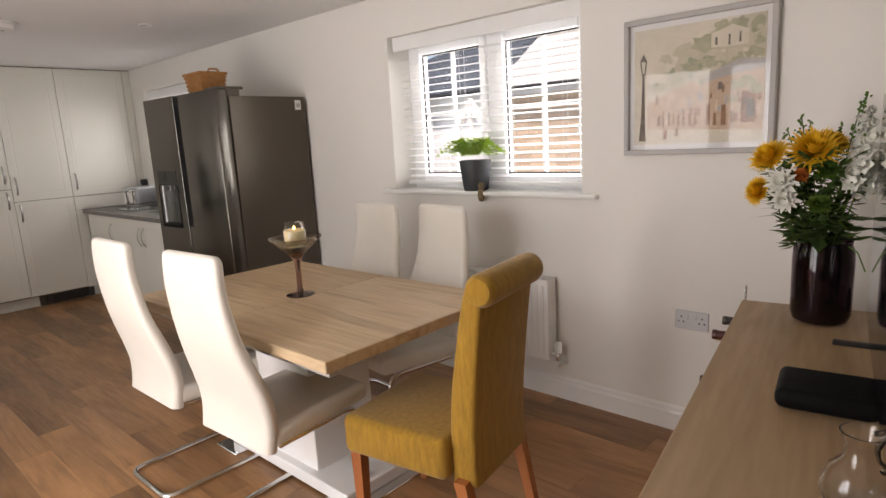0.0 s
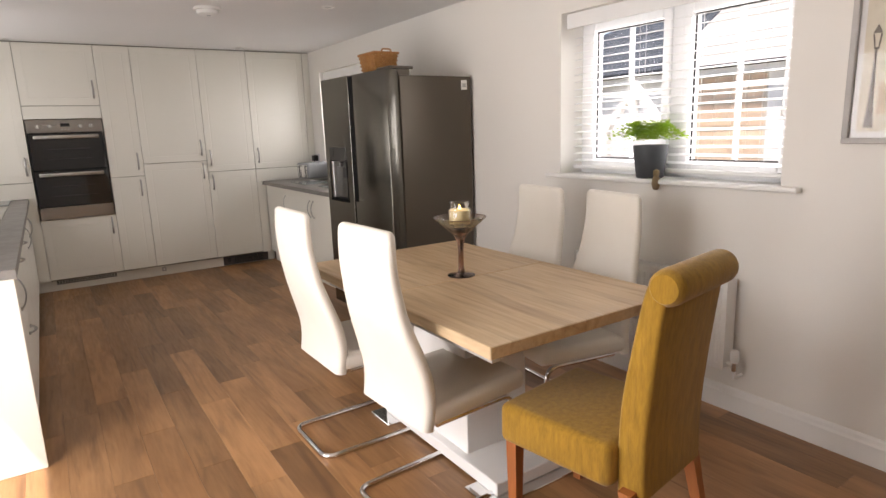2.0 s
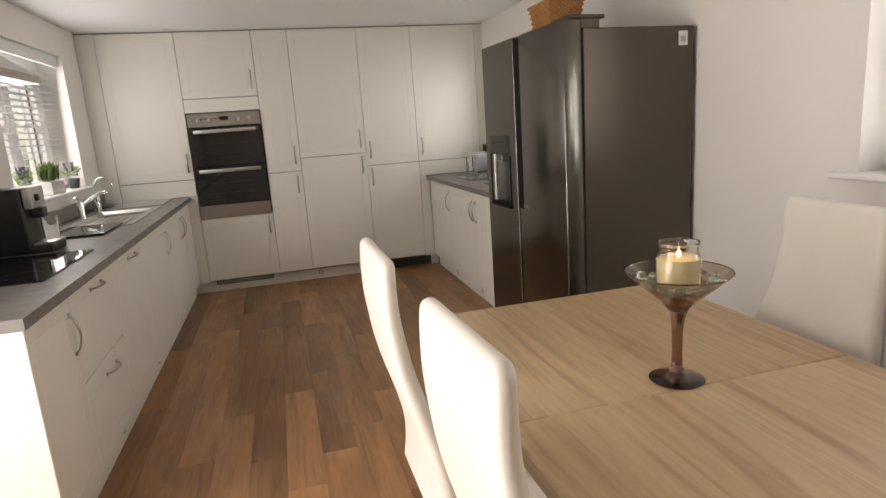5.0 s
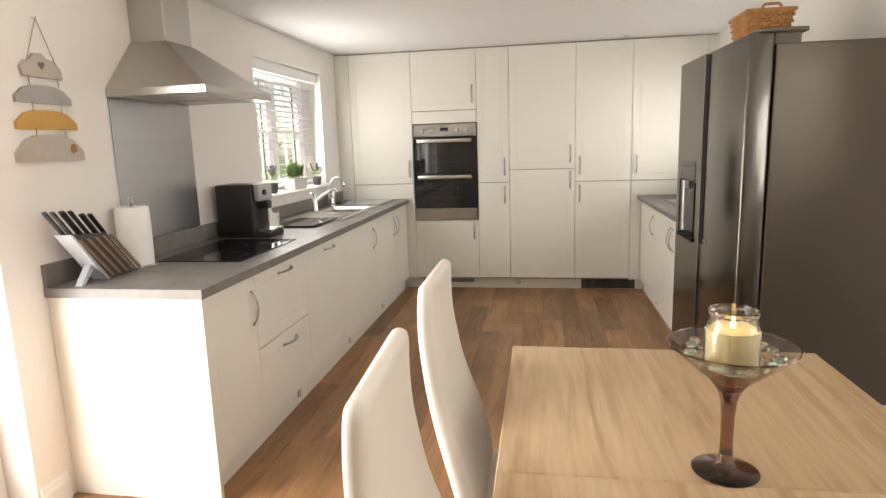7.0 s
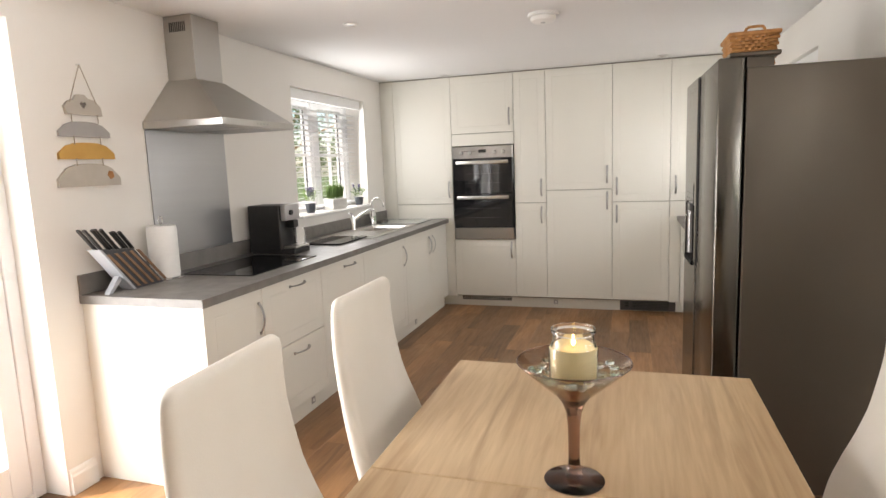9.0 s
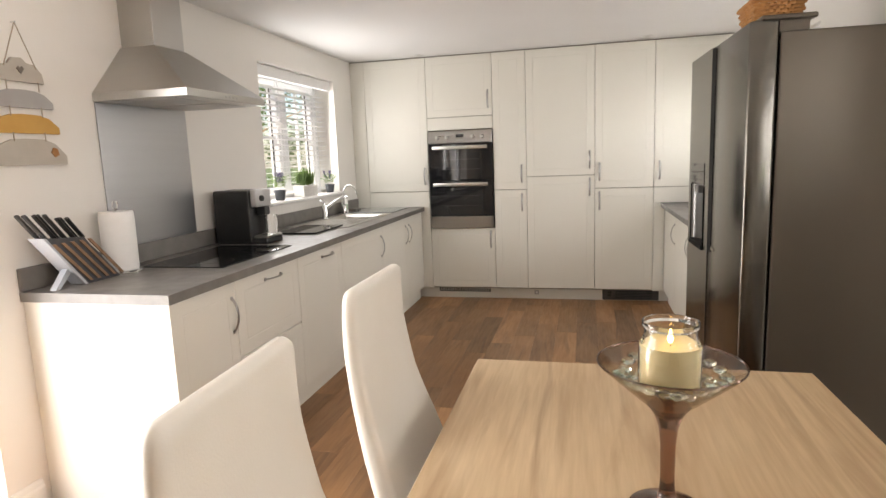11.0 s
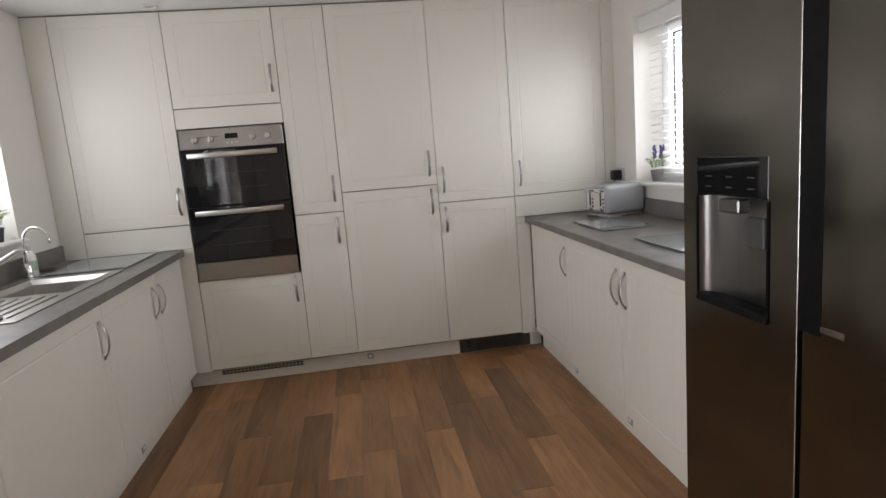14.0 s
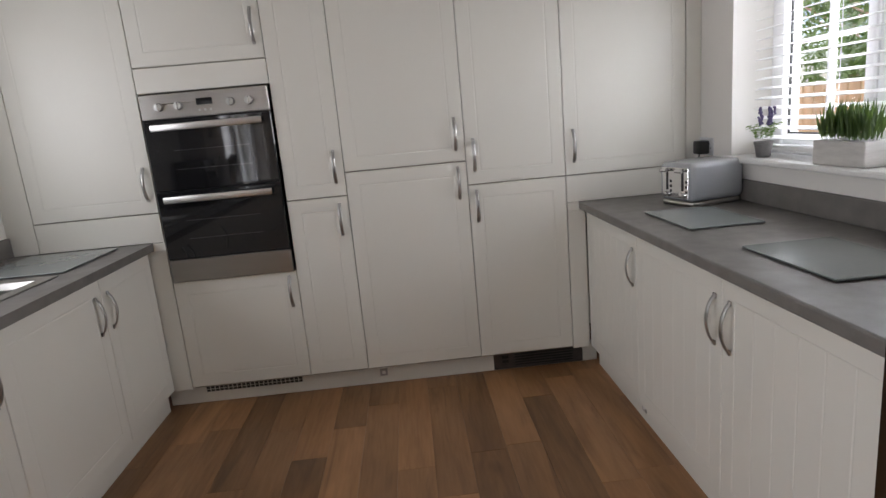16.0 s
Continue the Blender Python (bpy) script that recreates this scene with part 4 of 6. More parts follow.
def tuft(n, spread, height, leaf, width, droop=0.3, base=0.02):
    """Arching stems set with leaflets."""
    bm = bmesh.new()
    for _ in range(n):
        a = rng.uniform(0, 2 * math.pi)
        r = spread * rng.uniform(0.3, 1.0)
        h = height * rng.uniform(0.55, 1.0)
        k = 9
        for i in range(2, k + 1):
            f = i / k
            q = Vector((math.cos(a) * (base + r * f ** 1.3), math.sin(a) * (base + r * f ** 1.3), h * math.sin(min(1.0, f * (1 + droop)) * math.pi / 2) - droop * h * f * f))
            for side in (-1, 1):
                d = Vector((math.cos(a + side * 1.1), math.sin(a + side * 1.1), rng.uniform(-0.1, 0.5)))
                leaf_quad(bm, q, d, leaf * rng.uniform(0.7, 1.2) * (1.2 - 0.6 * f), width, Vector((0, 0, 1)))
    return bm


def blades(n, rx, ry, height, width, lean=0.25):
    """Upright grassy leaves out of a trough."""
    bm = bmesh.new()
    for _ in range(n):
        p = (rng.uniform(-rx, rx), rng.uniform(-ry, ry), 0)
        d = (rng.uniform(-lean, lean), rng.uniform(-lean, lean), 1)
        leaf_quad(bm, p, d, height * rng.uniform(0.6, 1.0), width, Vector((rng.uniform(-1, 1), rng.uniform(-1, 1), 0.1)))
    return bm


def pot_plant(x, y, z, r, h, leaves, material, pot, label, blooms=0, height=0.1):
    t = thing("potted_plant", x, y, z, 0, label, "plant", "sill plants")
    p = part("pot", lathe([(0, 0), (r * 0.72, 0), (r * 0.78, 0.004), (r, h * 0.85), (r * 1.06, h * 0.86), (r * 1.06, h), (r * 0.92, h), (r * 0.88, h * 0.9), (0, h * 0.88)], 24), pot, t, "", True)
    f = part("foliage", leaves, material, t)
    f.location = (0, 0, h * 0.88)
    if blooms:
        bm = bmesh.new()
        for _ in range(blooms):
            a, q = rng.uniform(0, 6.28), rng.uniform(0, r * 0.9)
            for i in range(12):
                c = Vector((math.cos(a) * q * (1 + i * 0.05), math.sin(a) * q * (1 + i * 0.05), height * 0.55 + i * height * 0.045))
                bmesh.ops.create_icosphere(bm, subdivisions=1, radius=0.0055, matrix=Matrix.Translation(c + Vector((rng.uniform(-1, 1), rng.uniform(-1, 1), 0)) * 0.005))
        b = part("blooms", bm, LAVENDER, t, "violet blooms")
        b.location = (0, 0, h * 0.88)
    return t


def trough(x, y, z, w, label):
    t = thing("planter", x, y, z, 0, label, "plant", "sill planters")
    bm = box(-w / 2, w / 2, -0.045, 0.045, 0, 0.085, 0.003)
    part("box", bm, WHITE_POT, t, "whitewashed wooden trough")
    f = part("foliage", blades(190, w / 2 - 0.015, 0.032, 0.15, 0.006), LEAF_DARK, t)
    f.location = (0, 0, 0.084)
    return t


ZL, ZR = WIN_SINK[2] + 0.0225, WIN_CTR[2] + 0.0225
pot_plant(-4.57, -0.775, ZL, 0.042, 0.075, tuft(34, 0.06, 0.12, 0.022, 0.0035, 0.1), LEAF, GREY_POT, "lavender in a small dark grey pot on the sill", 6, 0.13)
trough(-5.0, -0.775, ZL, 0.25, "grassy green plant in a whitewashed wooden trough on the sill")
pot_plant(-5.47, -0.775, ZL, 0.04, 0.072, tuft(30, 0.065, 0.11, 0.022, 0.0035, 0.1), LEAF, GREY_POT, "lavender in a small dark grey pot beside the tap", 5, 0.12)
pot_plant(-5.53, 2.745, ZR, 0.036, 0.066, tuft(24, 0.05, 0.09, 0.022, 0.004, 0.1), LEAF, ZINC_POT, "violet hyacinth in a weathered grey pot on the sill", 7, 0.14)
trough(-5.03, 2.745, ZR, 0.25, "grassy green plant in a whitewashed trough above the counter")

# fern on the dining sill
fz = WIN_DIN[2] + 0.0225
fp = thing("potted_fern", -1.455, 2.74, fz, 0, "bright green fern in a slate grey pot on the sill", "plant")
part("pot", lathe([(0, 0), (0.064, 0), (0.07, 0.006), (0.09, 0.165), (0.09, 0.17), (0.08, 0.17), (0.076, 0.15), (0, 0.15)], 32), GREY_POT, fp, "", True)
bm = tuft(95, 0.21, 0.17, 0.040, 0.0085, 0.55)
for v in bm.verts:
    v.co.y = max(-0.2, min(0.07, v.co.y * 0.8 - 0.03))
f = part("foliage", bm, FERN, fp)
f.location = (0, 0, 0.155)
fg = thing("garden_figure", -1.365, 2.672, fz - 0.055, 0, "small brown stone frog figure hanging off the sill", "ornament")
bm = lathe([(0, 0), (0.014, 0.004), (0.022, 0.03), (0.018, 0.06), (0.012, 0.07), (0.017, 0.082), (0.015, 0.10), (0, 0.108)], 14)
part("figure", bm, mat("stone_brown", (0.22, 0.15, 0.08), (0.12, 0.08, 0.04), 40, rough=0.8, bump=0.3, bump_scale=80), fg, "", True)

# knife block
kb = thing("knife_block", -2.59, -0.63, 0.8915, 0, "dark slanted knife block with wooden-edged black knives", "knife block")
FROST_LABEL = mat("pale_green_label", (0.45, 0.55, 0.42), (0.40, 0.50, 0.38), 12, rough=0.5)
GREY_BLOCK = mat("anthracite", (0.05, 0.05, 0.055), (0.035, 0.035, 0.04), 20, rough=0.45)
LIGHT_METAL = mat("pale_grey_stand", (0.42, 0.44, 0.47), (0.37, 0.39, 0.42), 10, rough=0.4)


def slab(pts, y0, y1, bm=None):
    """An upright slab with the outline pts in (x, z)."""
    b = bmesh.new()
    p = [b.verts.new((x, y0, z)) for x, z in pts]
    q = [b.verts.new((x, y1, z)) for x, z in pts]
    b.faces.new(p)
    b.faces.new(q[::-1])
    for i in range(len(pts)):
        j = (i + 1) % len(pts)
        b.faces.new((p[i], q[i], q[j], p[j]))
    bmesh.ops.recalc_face_normals(b, faces=b.faces)
    return merge(bm, b)


part("block", slab([(0.03, 0.0), (-0.15, 0.0), (0.02, 0.195), (0.20, 0.21)], -0.02, 0.045), GREY_BLOCK, kb)
part("stand", slab([(0.031, 0.0), (0.046, 0.0), (0.214, 0.213), (0.2012, 0.212)], -0.022, 0.052), LIGHT_METAL, kb, "pale grey metal face plate")
part("strut", slab([(0.15, 0.0), (0.17, 0.0), (0.105, 0.075), (0.09, 0.057)], 0.0, 0.03), LIGHT_METAL, kb, "pale grey strut")
KNIFE_WOOD = mat("knife_wood", (0.30, 0.17, 0.09), (0.20, 0.11, 0.055), 8, (6, 6, 1), rough=0.45)
for i in range(5):
    x0 = 0.165 - i * 0.043
    part("wood_strip", slab([(x0 - 0.146, 0.012), (x0 - 0.162, 0.012), (x0 - 0.004, 0.185), (x0 + 0.012, 0.185)], 0.0452, 0.051), KNIFE_WOOD, kb)
    for y in ((0.028,) if i % 2 else (0.03, -0.004)):
        ln = 0.13 if i < 3 else 0.11
        a = Vector((x0 + 0.016, y, 0.204 - i * 0.003))
        d = Vector((0.62, 0.0, 0.78)).normalized()
        part("knife_handle", tube([a, a + d * ln * 0.15, a + d * ln * 0.8, a + d * ln], 0.0115, 8, flat=0.6), BLACK, kb, "black knife handle", True)

# kitchen roll
kr = thing("kitchen_roll", -2.812, -0.635, 0.8915, 0, "white kitchen roll on a chrome stand", "kitchen roll")
PAPER = mat("paper", (0.84, 0.83, 0.81), (0.80, 0.79, 0.77), 30, rough=0.9, bump=0.4, bump_scale=120)
part("base", lathe([(0, 0), (0.075, 0), (0.075, 0.006), (0.07, 0.01), (0, 0.01)], 32), CHROME, kr, "", True)
part("roll", lathe([(0.02, 0.012), (0.058, 0.012), (0.06, 0.02), (0.061, 0.25), (0.058, 0.272), (0.02, 0.272)], 36), PAPER, kr, "white paper roll", True)
bm = tube([(0, 0, 0.01), (0, 0, 0.285)], 0.005, 8)
tube([(0.013 * math.sin(i / 12 * 2 * math.pi), 0, 0.30 - 0.017 * math.cos(i / 12 * 2 * math.pi)) for i in range(12)], 0.003, 6, bm, closed=True)
part("pole", bm, CHROME, kr, "chrome pole with ring", True)

# coffee machine
for p in kr.children:
    p.matrix_local = Matrix.Diagonal((1.2, 1.2, 1.02, 1))
cm = thing("coffee_machine", -3.73, -0.70, 0.8915, 0, "black coffee machine with silver head and glass jug", "coffee machine")
part("body", box(-0.10, 0.10, 0.0, 0.235, 0.01, 0.315, 0.012, seg=3), BLACK, cm, "", True)
part("foot", box(-0.095, 0.095, 0.01, 0.33, 0.0, 0.035, 0.008, seg=2), BLACK, cm, "", True)
part("head", box(-0.085, 0.085, 0.2355, 0.275, 0.215, 0.318, 0.008, seg=3), GREY_PLASTIC, cm, "silver brewing head", True)
part("spout", box(-0.03, 0.03, 0.238, 0.295, 0.165, 0.2145, 0.006, seg=2), BLACK, cm)
part("drip_tray", box(-0.085, 0.085, 0.242, 0.335, 0.0355, 0.05, 0.004), STEEL, cm, "steel drip tray")
part("milk_jug", lathe([(0, 0.0), (0.034, 0.0), (0.036, 0.004), (0.038, 0.11), (0.035, 0.11), (0.033, 0.006), (0, 0.006)], 28, m=pose(-0.045, 0.288, 0.0505)), CLEAR, cm, "clear jug", True)
part("dial", lathe([(0, 0.014), (0.016, 0.013), (0.018, 0)], 20, m=pose(0.03, 0.275, 0.265, -90)), BLACK, cm, "", True)

# sink, taps
sk = thing("sink", 0, 0, 0.8915, 0, "stainless steel sink with ribbed drainer set in the worktop", "sink")
bm = bmesh.new()
box(-5.42, -5.36, -0.665, -0.19, 0, 0.004, bm=bm)
box(-4.93, -4.43, -0.665, -0.19, 0, 0.004, bm=bm)
box(-5.36, -4.93, -0.665, -0.60, 0, 0.004, bm=bm)
box(-5.36, -4.93, -0.24, -0.19, 0, 0.004, bm=bm)
bmesh.ops.remove_doubles(bm, verts=bm.verts, dist=1e-5)
part("rim", bm, STEEL, sk, "flat steel rim")
bm = bmesh.new()
rings = []
for z, k in ((0.003, 0.0), (-0.02, 0.012), (-0.13, 0.022), (-0.148, 0.045), (-0.15, 0.08)):
    x0, x1, y0, y1 = -5.36 + k, -4.93 - k, -0.60 + k, -0.24 - k
    rings.append([bm.verts.new((x, y, z)) for x, y in ((x0, y0), (x1, y0), (x1, y1), (x0, y1))])
for p, q in zip(rings, rings[1:]):
    for i in range(4):
        bm.faces.new((p[i], p[(i + 1) % 4], q[(i + 1) % 4], q[i]))
bm.faces.new(rings[-1])
part("bowl", bm, STEEL, sk, "deep steel bowl")
for i in range(8):
    y = -0.60 + i * 0.05
    part("drainer_rib", tube([(-4.50, y, 0.005), (-4.86, y, 0.005)], 0.004, 6), STEEL, sk, "", True)
tp = thing("mixer_tap", -5.02, -0.632, 0.8955, 0, "chrome lever mixer tap beside the sink", "tap")
part("body", lathe([(0, 0), (0.028, 0), (0.026, 0.01), (0.022, 0.02), (0.022, 0.10), (0.018, 0.115), (0, 0.118)], 20), CHROME, tp, "", True)
part("spout", tube([(0, 0.0, 0.075), (-0.06, 0.05, 0.12), (-0.13, 0.11, 0.165), (-0.15, 0.13, 0.165), (-0.153, 0.133, 0.15)], 0.013, 12), CHROME, tp, "", True)
part("lever", tube([(0, 0, 0.118), (0.005, -0.005, 0.135), (0.05, -0.01, 0.15)], 0.007, 8), CHROME, tp, "", True)
tp = thing("filter_tap", -5.43, -0.636, 0.8955, 0, "slim chrome swan-neck tap behind the sink", "tap")
part("body", lathe([(0, 0), (0.02, 0), (0.02, 0.06), (0.014, 0.075), (0, 0.076)], 16), CHROME, tp, "", True)
pts = [(0, 0, 0.07), (0, 0, 0.18)] + [(0, 0.06 - 0.06 * math.cos(a * math.pi / 10), 0.18 + 0.07 * math.sin(a * math.pi / 10)) for a in range(1, 11)] + [(0, 0.12, 0.165)]
part("neck", tube(pts, 0.0065, 10), CHROME, tp, "", True)
tagged(part("dish_cloth", box(-5.75, -5.62, -0.69, -0.60, 0.8915, 0.915, 0.01, seg=2), mat("grey_cloth", (0.16, 0.14, 0.12), (0.10, 0.09, 0.08), 30, rough=0.95, bump=0.4)), "crumpled dark grey dish cloth beside the tap", "cloth")

sbt = thing("soap_bottle", -5.52, -0.665, 0.8915, 0, "small white washing-up bottle beside the tap", "bottle")
part("body", lathe([(0, 0), (0.026, 0), (0.029, 0.006), (0.029, 0.10), (0.02, 0.125), (0.011, 0.132), (0, 0.132)], 20), TRIM, sbt, "", True)
part("cap", lathe([(0, 0.1325), (0.011, 0.1325), (0.010, 0.155), (0.006, 0.168), (0, 0.168)], 14), GREY_PLASTIC, sbt, "grey cap", True)
part("label", lathe([(0.0293, 0.03), (0.0296, 0.031), (0.0296, 0.079), (0.0293, 0.08)], 20), FROST_LABEL, sbt, "pale green label", True)

FROST = mat("frosted_glass_board", (0.25, 0.275, 0.265), (0.225, 0.25, 0.24), 8, rough=0.14)


def board(x0, x1, y0, y1, material, label, t=0.006, rz=0):
    ob = thing("chopping_board", (x0 + x1) / 2, (y0 + y1) / 2, 0.8915, rz, label, "chopping board", "boards on the worktops")
    w, d = (x1 - x0) / 2, (y1 - y0) / 2
    part("board", box(-w, w, -d, d, 0.003, 0.003 + t, 0.002), material, ob)
    for x in (-w + 0.02, w - 0.02):
        for y in (-d + 0.02, d - 0.02):
            part("foot", lathe([(0, 0), (0.006, 0), (0.006, 0.003), (0, 0.003)], 8, m=pose(x, y, 0)), BLACK, ob)
    return ob


board(-5.50, -5.09, 2.21, 2.49, FROST, "frosted glass chopping board on the counter")
board(-4.78, -4.375, 2.225, 2.51, FROST, "frosted glass chopping board beside the fridge")
board(-5.93, -5.46, -0.60, -0.19, FROST, "frosted glass chopping board behind the sink")
board(-4.50, -4.05, -0.56, -0.26, BLACK_GLASS, "black glass chopping board beside the drainer", 0.01)

# toaster, plug
ts = thing("toaster", -5.655, 2.535, 0.8915, 14, "light grey four-slice toaster with chrome levers", "toaster")
GREY_ENAMEL = mat("pale_grey_enamel", (0.36, 0.37, 0.385), (0.33, 0.34, 0.355), 6, rough=0.22)
part("base", box(-0.10, 0.10, -0.13, 0.13, 0.0, 0.0215, 0.008, seg=2), STEEL, ts, "steel base", True)
part("body", box(-0.11, 0.11, -0.14, 0.14, 0.022, 0.192, 0.026, seg=4), GREY_ENAMEL, ts, "", True)
part("control_plate", box(-0.084, 0.084, -0.1418, -0.1396, 0.036, 0.17, 0.0008), CHROME, ts, "polished steel lever panel")
for x in (-0.05, 0.05):
    part("slot", box(x - 0.012, x + 0.012, -0.09, 0.10, 0.1885, 0.1908), BLACK, ts)
    part("lever_rail", box(x - 0.006, x + 0.006, -0.1435, -0.1419, 0.07, 0.165), BLACK, ts)
    part("lever", tube([(x - 0.02, -0.162, 0.158), (x + 0.02, -0.162, 0.158)], 0.008, 10, bm=tube([(x, -0.14, 0.158), (x, -0.162, 0.158)], 0.004, 6)), CHROME, ts, "chrome lever", True)
    part("knob", lathe([(0, 0.014), (0.012, 0.013), (0.013, 0)], 16, m=pose(x, -0.1419, 0.05, 90)), CHROME, ts, "", True)
    for i in range(3):
        part("button", box(x + 0.018, x + 0.03, -0.1432, -0.1419, 0.06 + i * 0.022, 0.072 + i * 0.022, 0.001), BLACK, ts)


SOCKET_PLASTIC = mat("socket_plastic", (0.60, 0.60, 0.61), (0.57, 0.57, 0.58), 10, rough=0.35)


def socket(x, y, z, room, label, plug=False):
    t = thing("wall_socket", x, y, z, 0 if room < 0 else 180, label, "socket", "wall sockets")
    part("plate", box(-0.073, 0.073, -0.009, -0.0005, -0.043, 0.043, 0.003, seg=2), SOCKET_PLASTIC, t, "white plastic plate")
    for s in (-1, 1):
        part("rocker", box(s * 0.018 - 0.006, s * 0.018 + 0.006, -0.012, -0.009, 0.005, 0.027, 0.002), SOCKET_PLASTIC, t)
        for a, b in ((0.0, 0.014), (-0.011, -0.008), (0.011, -0.008)):
            part("pin_hole", box(s * 0.045 + a - 0.003, s * 0.045 + a + 0.003, -0.0094, -0.009, b - 0.004, b + 0.004), BLACK, t)
    if plug:
        p = thing("plug", x + 0.02, y - 0.0095, z + 0.0, 0, "black plug with cable in the wall socket", "plug")
        part("body", box(-0.032, 0.032, -0.055, 0, -0.034, 0.03, 0.008, seg=2), BLACK, p, "", True)
        part("cable", tube(rounded([(0, -0.03, -0.02), (0, -0.045, -0.06), (0.06, -0.05, -0.13), (0.16, -0.06, -0.185)], 0.03), 0.0035, 6), BLACK, p, "", True)
    return t


socket(-5.95, Y_R, 1.115, -1, "white double wall socket above the counter", True)
socket(-0.226, Y_R, 0.545, -1, "white double wall socket beside the sideboard")

# ---- plinth fittings ----
vt = thing("plinth_vent", XF - 0.0615, 0.30, 0.02, 90, "white slotted vent grille in the plinth", "vent")
part("plate", box(-0.265, 0.265, -0.004, -0.0005, 0.035, 0.092, 0.001), UNIT, vt)
for i in range(22):
    for k in range(3):
        part("slot", box(-0.254 + i * 0.0232, -0.235 + i * 0.0232, -0.0046, -0.004, 0.040 + k * 0.016, 0.0525 + k * 0.016), BLACK, vt)
ht = thing("plinth_heater", XF - 0.0615, 1.83, 0.0, 90, "dark grey fan heater set in the plinth", "heater")
GRAPHITE = mat("dark_grey_metal", (0.11, 0.105, 0.10), (0.08, 0.078, 0.075), 20, rough=0.4, metal=0.6)
part("plate", box(-0.245, 0.245, -0.006, -0.0005, 0.004, 0.106, 0.002), GRAPHITE, ht)
for i in range(5):
    part("slat", box(-0.13, 0.19, -0.010, -0.006, 0.02 + i * 0.015, 0.028 + i * 0.015, 0.001), BLACK, ht)
for z in (0.04, 0.065):
    part("switch", box(-0.20, -0.165, -0.010, -0.006, z, z + 0.016, 0.001), BLACK, ht)


def plinth_light(x, y, rz):
    t = thing("plinth_light", x, y, 0.062, rz, "small square steel plinth light", "light", "plinth lights")
    part("bezel", box(-0.02, 0.02, -0.004, -0.0005, -0.02, 0.02, 0.001), NICKEL, t)
    part("lens", box(-0.009, 0.009, -0.0055, -0.004, -0.009, 0.009, 0.001), TRIM, t)


plinth_light(XF - 0.0615, 0.987, 90)
for x in (-3.33, -4.23, -5.13):
    plinth_light(x, -0.1308, 180)
for x in (-4.70, -5.375):
    plinth_light(x, 2.1478, 0)

# ---- ceiling ----
al = thing("smoke_alarm", -3.95, 1.185, H, 0, "round white smoke alarm on the ceiling", "smoke alarm")
part("base", lathe([(0, 0), (0.088, 0), (0.092, -0.014), (0.088, -0.018), (0, -0.018)], 36), TRIM, al, "", True)
part("sensor_cover", lathe([(0, -0.0185), (0.07, -0.0185), (0.074, -0.024), (0.070, -0.042), (0.052, -0.052), (0, -0.054)], 36), TRIM, al, "", True)
part("test_button", lathe([(0, -0.0545), (0.014, -0.0545), (0.012, -0.058), (0, -0.058)], 16, m=pose(0.02, 0, 0)), GREY_PLASTIC, al, "", True)
for x, y in ((-3.685, 0.085), (-3.605, 1.932), (-5.90, -0.02), (-5.86, 1.925)):
    sp = thing("downlight", x, y, H, 0, "round white recessed ceiling downlight, switched off", "downlight", "ceiling downlights")
    part("bezel", lathe([(0.028, -0.002), (0.034, -0.008), (0.043, -0.006), (0.045, 0.0), (0.028, 0.0)], 28), TRIM, sp, "", True)
    part("lamp", lathe([(0, -0.001), (0.027, -0.001), (0.028, -0.0025), (0, -0.003)], 20), NICKEL, sp, "dull metal lamp face", True)

# ---- wicker basket on the fridge ----
bk = thing("wicker_basket", -3.33, 2.165, 1.7455, 0, "orange-brown wicker basket on top of the fridge", "basket")
w0, d0 = 0.092, 0.072
for r in range(13):
    f = r / 12
    w, d, z = w0 + 0.022 * f, d0 + 0.018 * f, 0.008 + f * 0.157
    pts = []
    n = 48
    for i in range(n):
        a = 2 * math.pi * i / n
        c, s = math.cos(a), math.sin(a)
        k = 1 / max(abs(c), abs(s)) * 0.97 + 0.03
        bulge = 0.003 * (1 if (i + r) % 2 else -1)
        pts.append((c * k * (w + bulge), s * k * (d + bulge), z))
    part("band", tube(pts, 0.0072, 6, closed=True), WICKER, bk, "", True)
part("base", box(-w0, w0, -d0, d0, 0.0, 0.008), WICKER, bk)
part("rim", tube([(c * (w0 + 0.027), s * (d0 + 0.023), 0.174) for c, s in ((-1, -1), (0, -1), (1, -1), (1, 0), (1, 1), (0, 1), (-1, 1), (-1, 0))], 0.009, 8, closed=True), WICKER, bk, "", True)
for s in (-1, 1):
    part("handle", tube(rounded([(s * (w0 + 0.026), -0.04, 0.172), (s * (w0 + 0.03), -0.032, 0.198), (s * (w0 + 0.03), 0.032, 0.198), (s * (w0 + 0.026), 0.04, 0.172)], 0.02), 0.006, 8), WICKER, bk, "", True)

# ---- candle bowl on the table ----
cb = thing("candle_bowl", -1.53, 1.56, 0.7555, 0, "tall smoky glass bowl with a lit jar candle and glass pebbles", "candle holder")
part("foot", lathe([(0, 0.0), (0.060, 0.0), (0.062, 0.003), (0.056, 0.006), (0.02, 0.012), (0.013, 0.02), (0, 0.02)], 36), STEM_GLASS, cb, "", True)
part("stem", lathe([(0, 0.0205), (0.014, 0.0205), (0.017, 0.026), (0.013, 0.032), (0.0115, 0.06), (0.0125, 0.12), (0.016, 0.15), (0.024, 0.172), (0.034, 0.186), (0.031, 0.186), (0.02, 0.174), (0, 0.165)], 28), STEM_GLASS, cb, "smoky brown stem", True)
part("bowl", lathe([(0.0345, 0.1865), (0.05, 0.200), (0.083, 0.229), (0.114, 0.257), (0.1148, 0.2585), (0.1128, 0.2585), (0.081, 0.2312), (0.048, 0.2025), (0.0325, 0.190)], 48), SMOKE, cb, "conical smoky glass bowl", True)
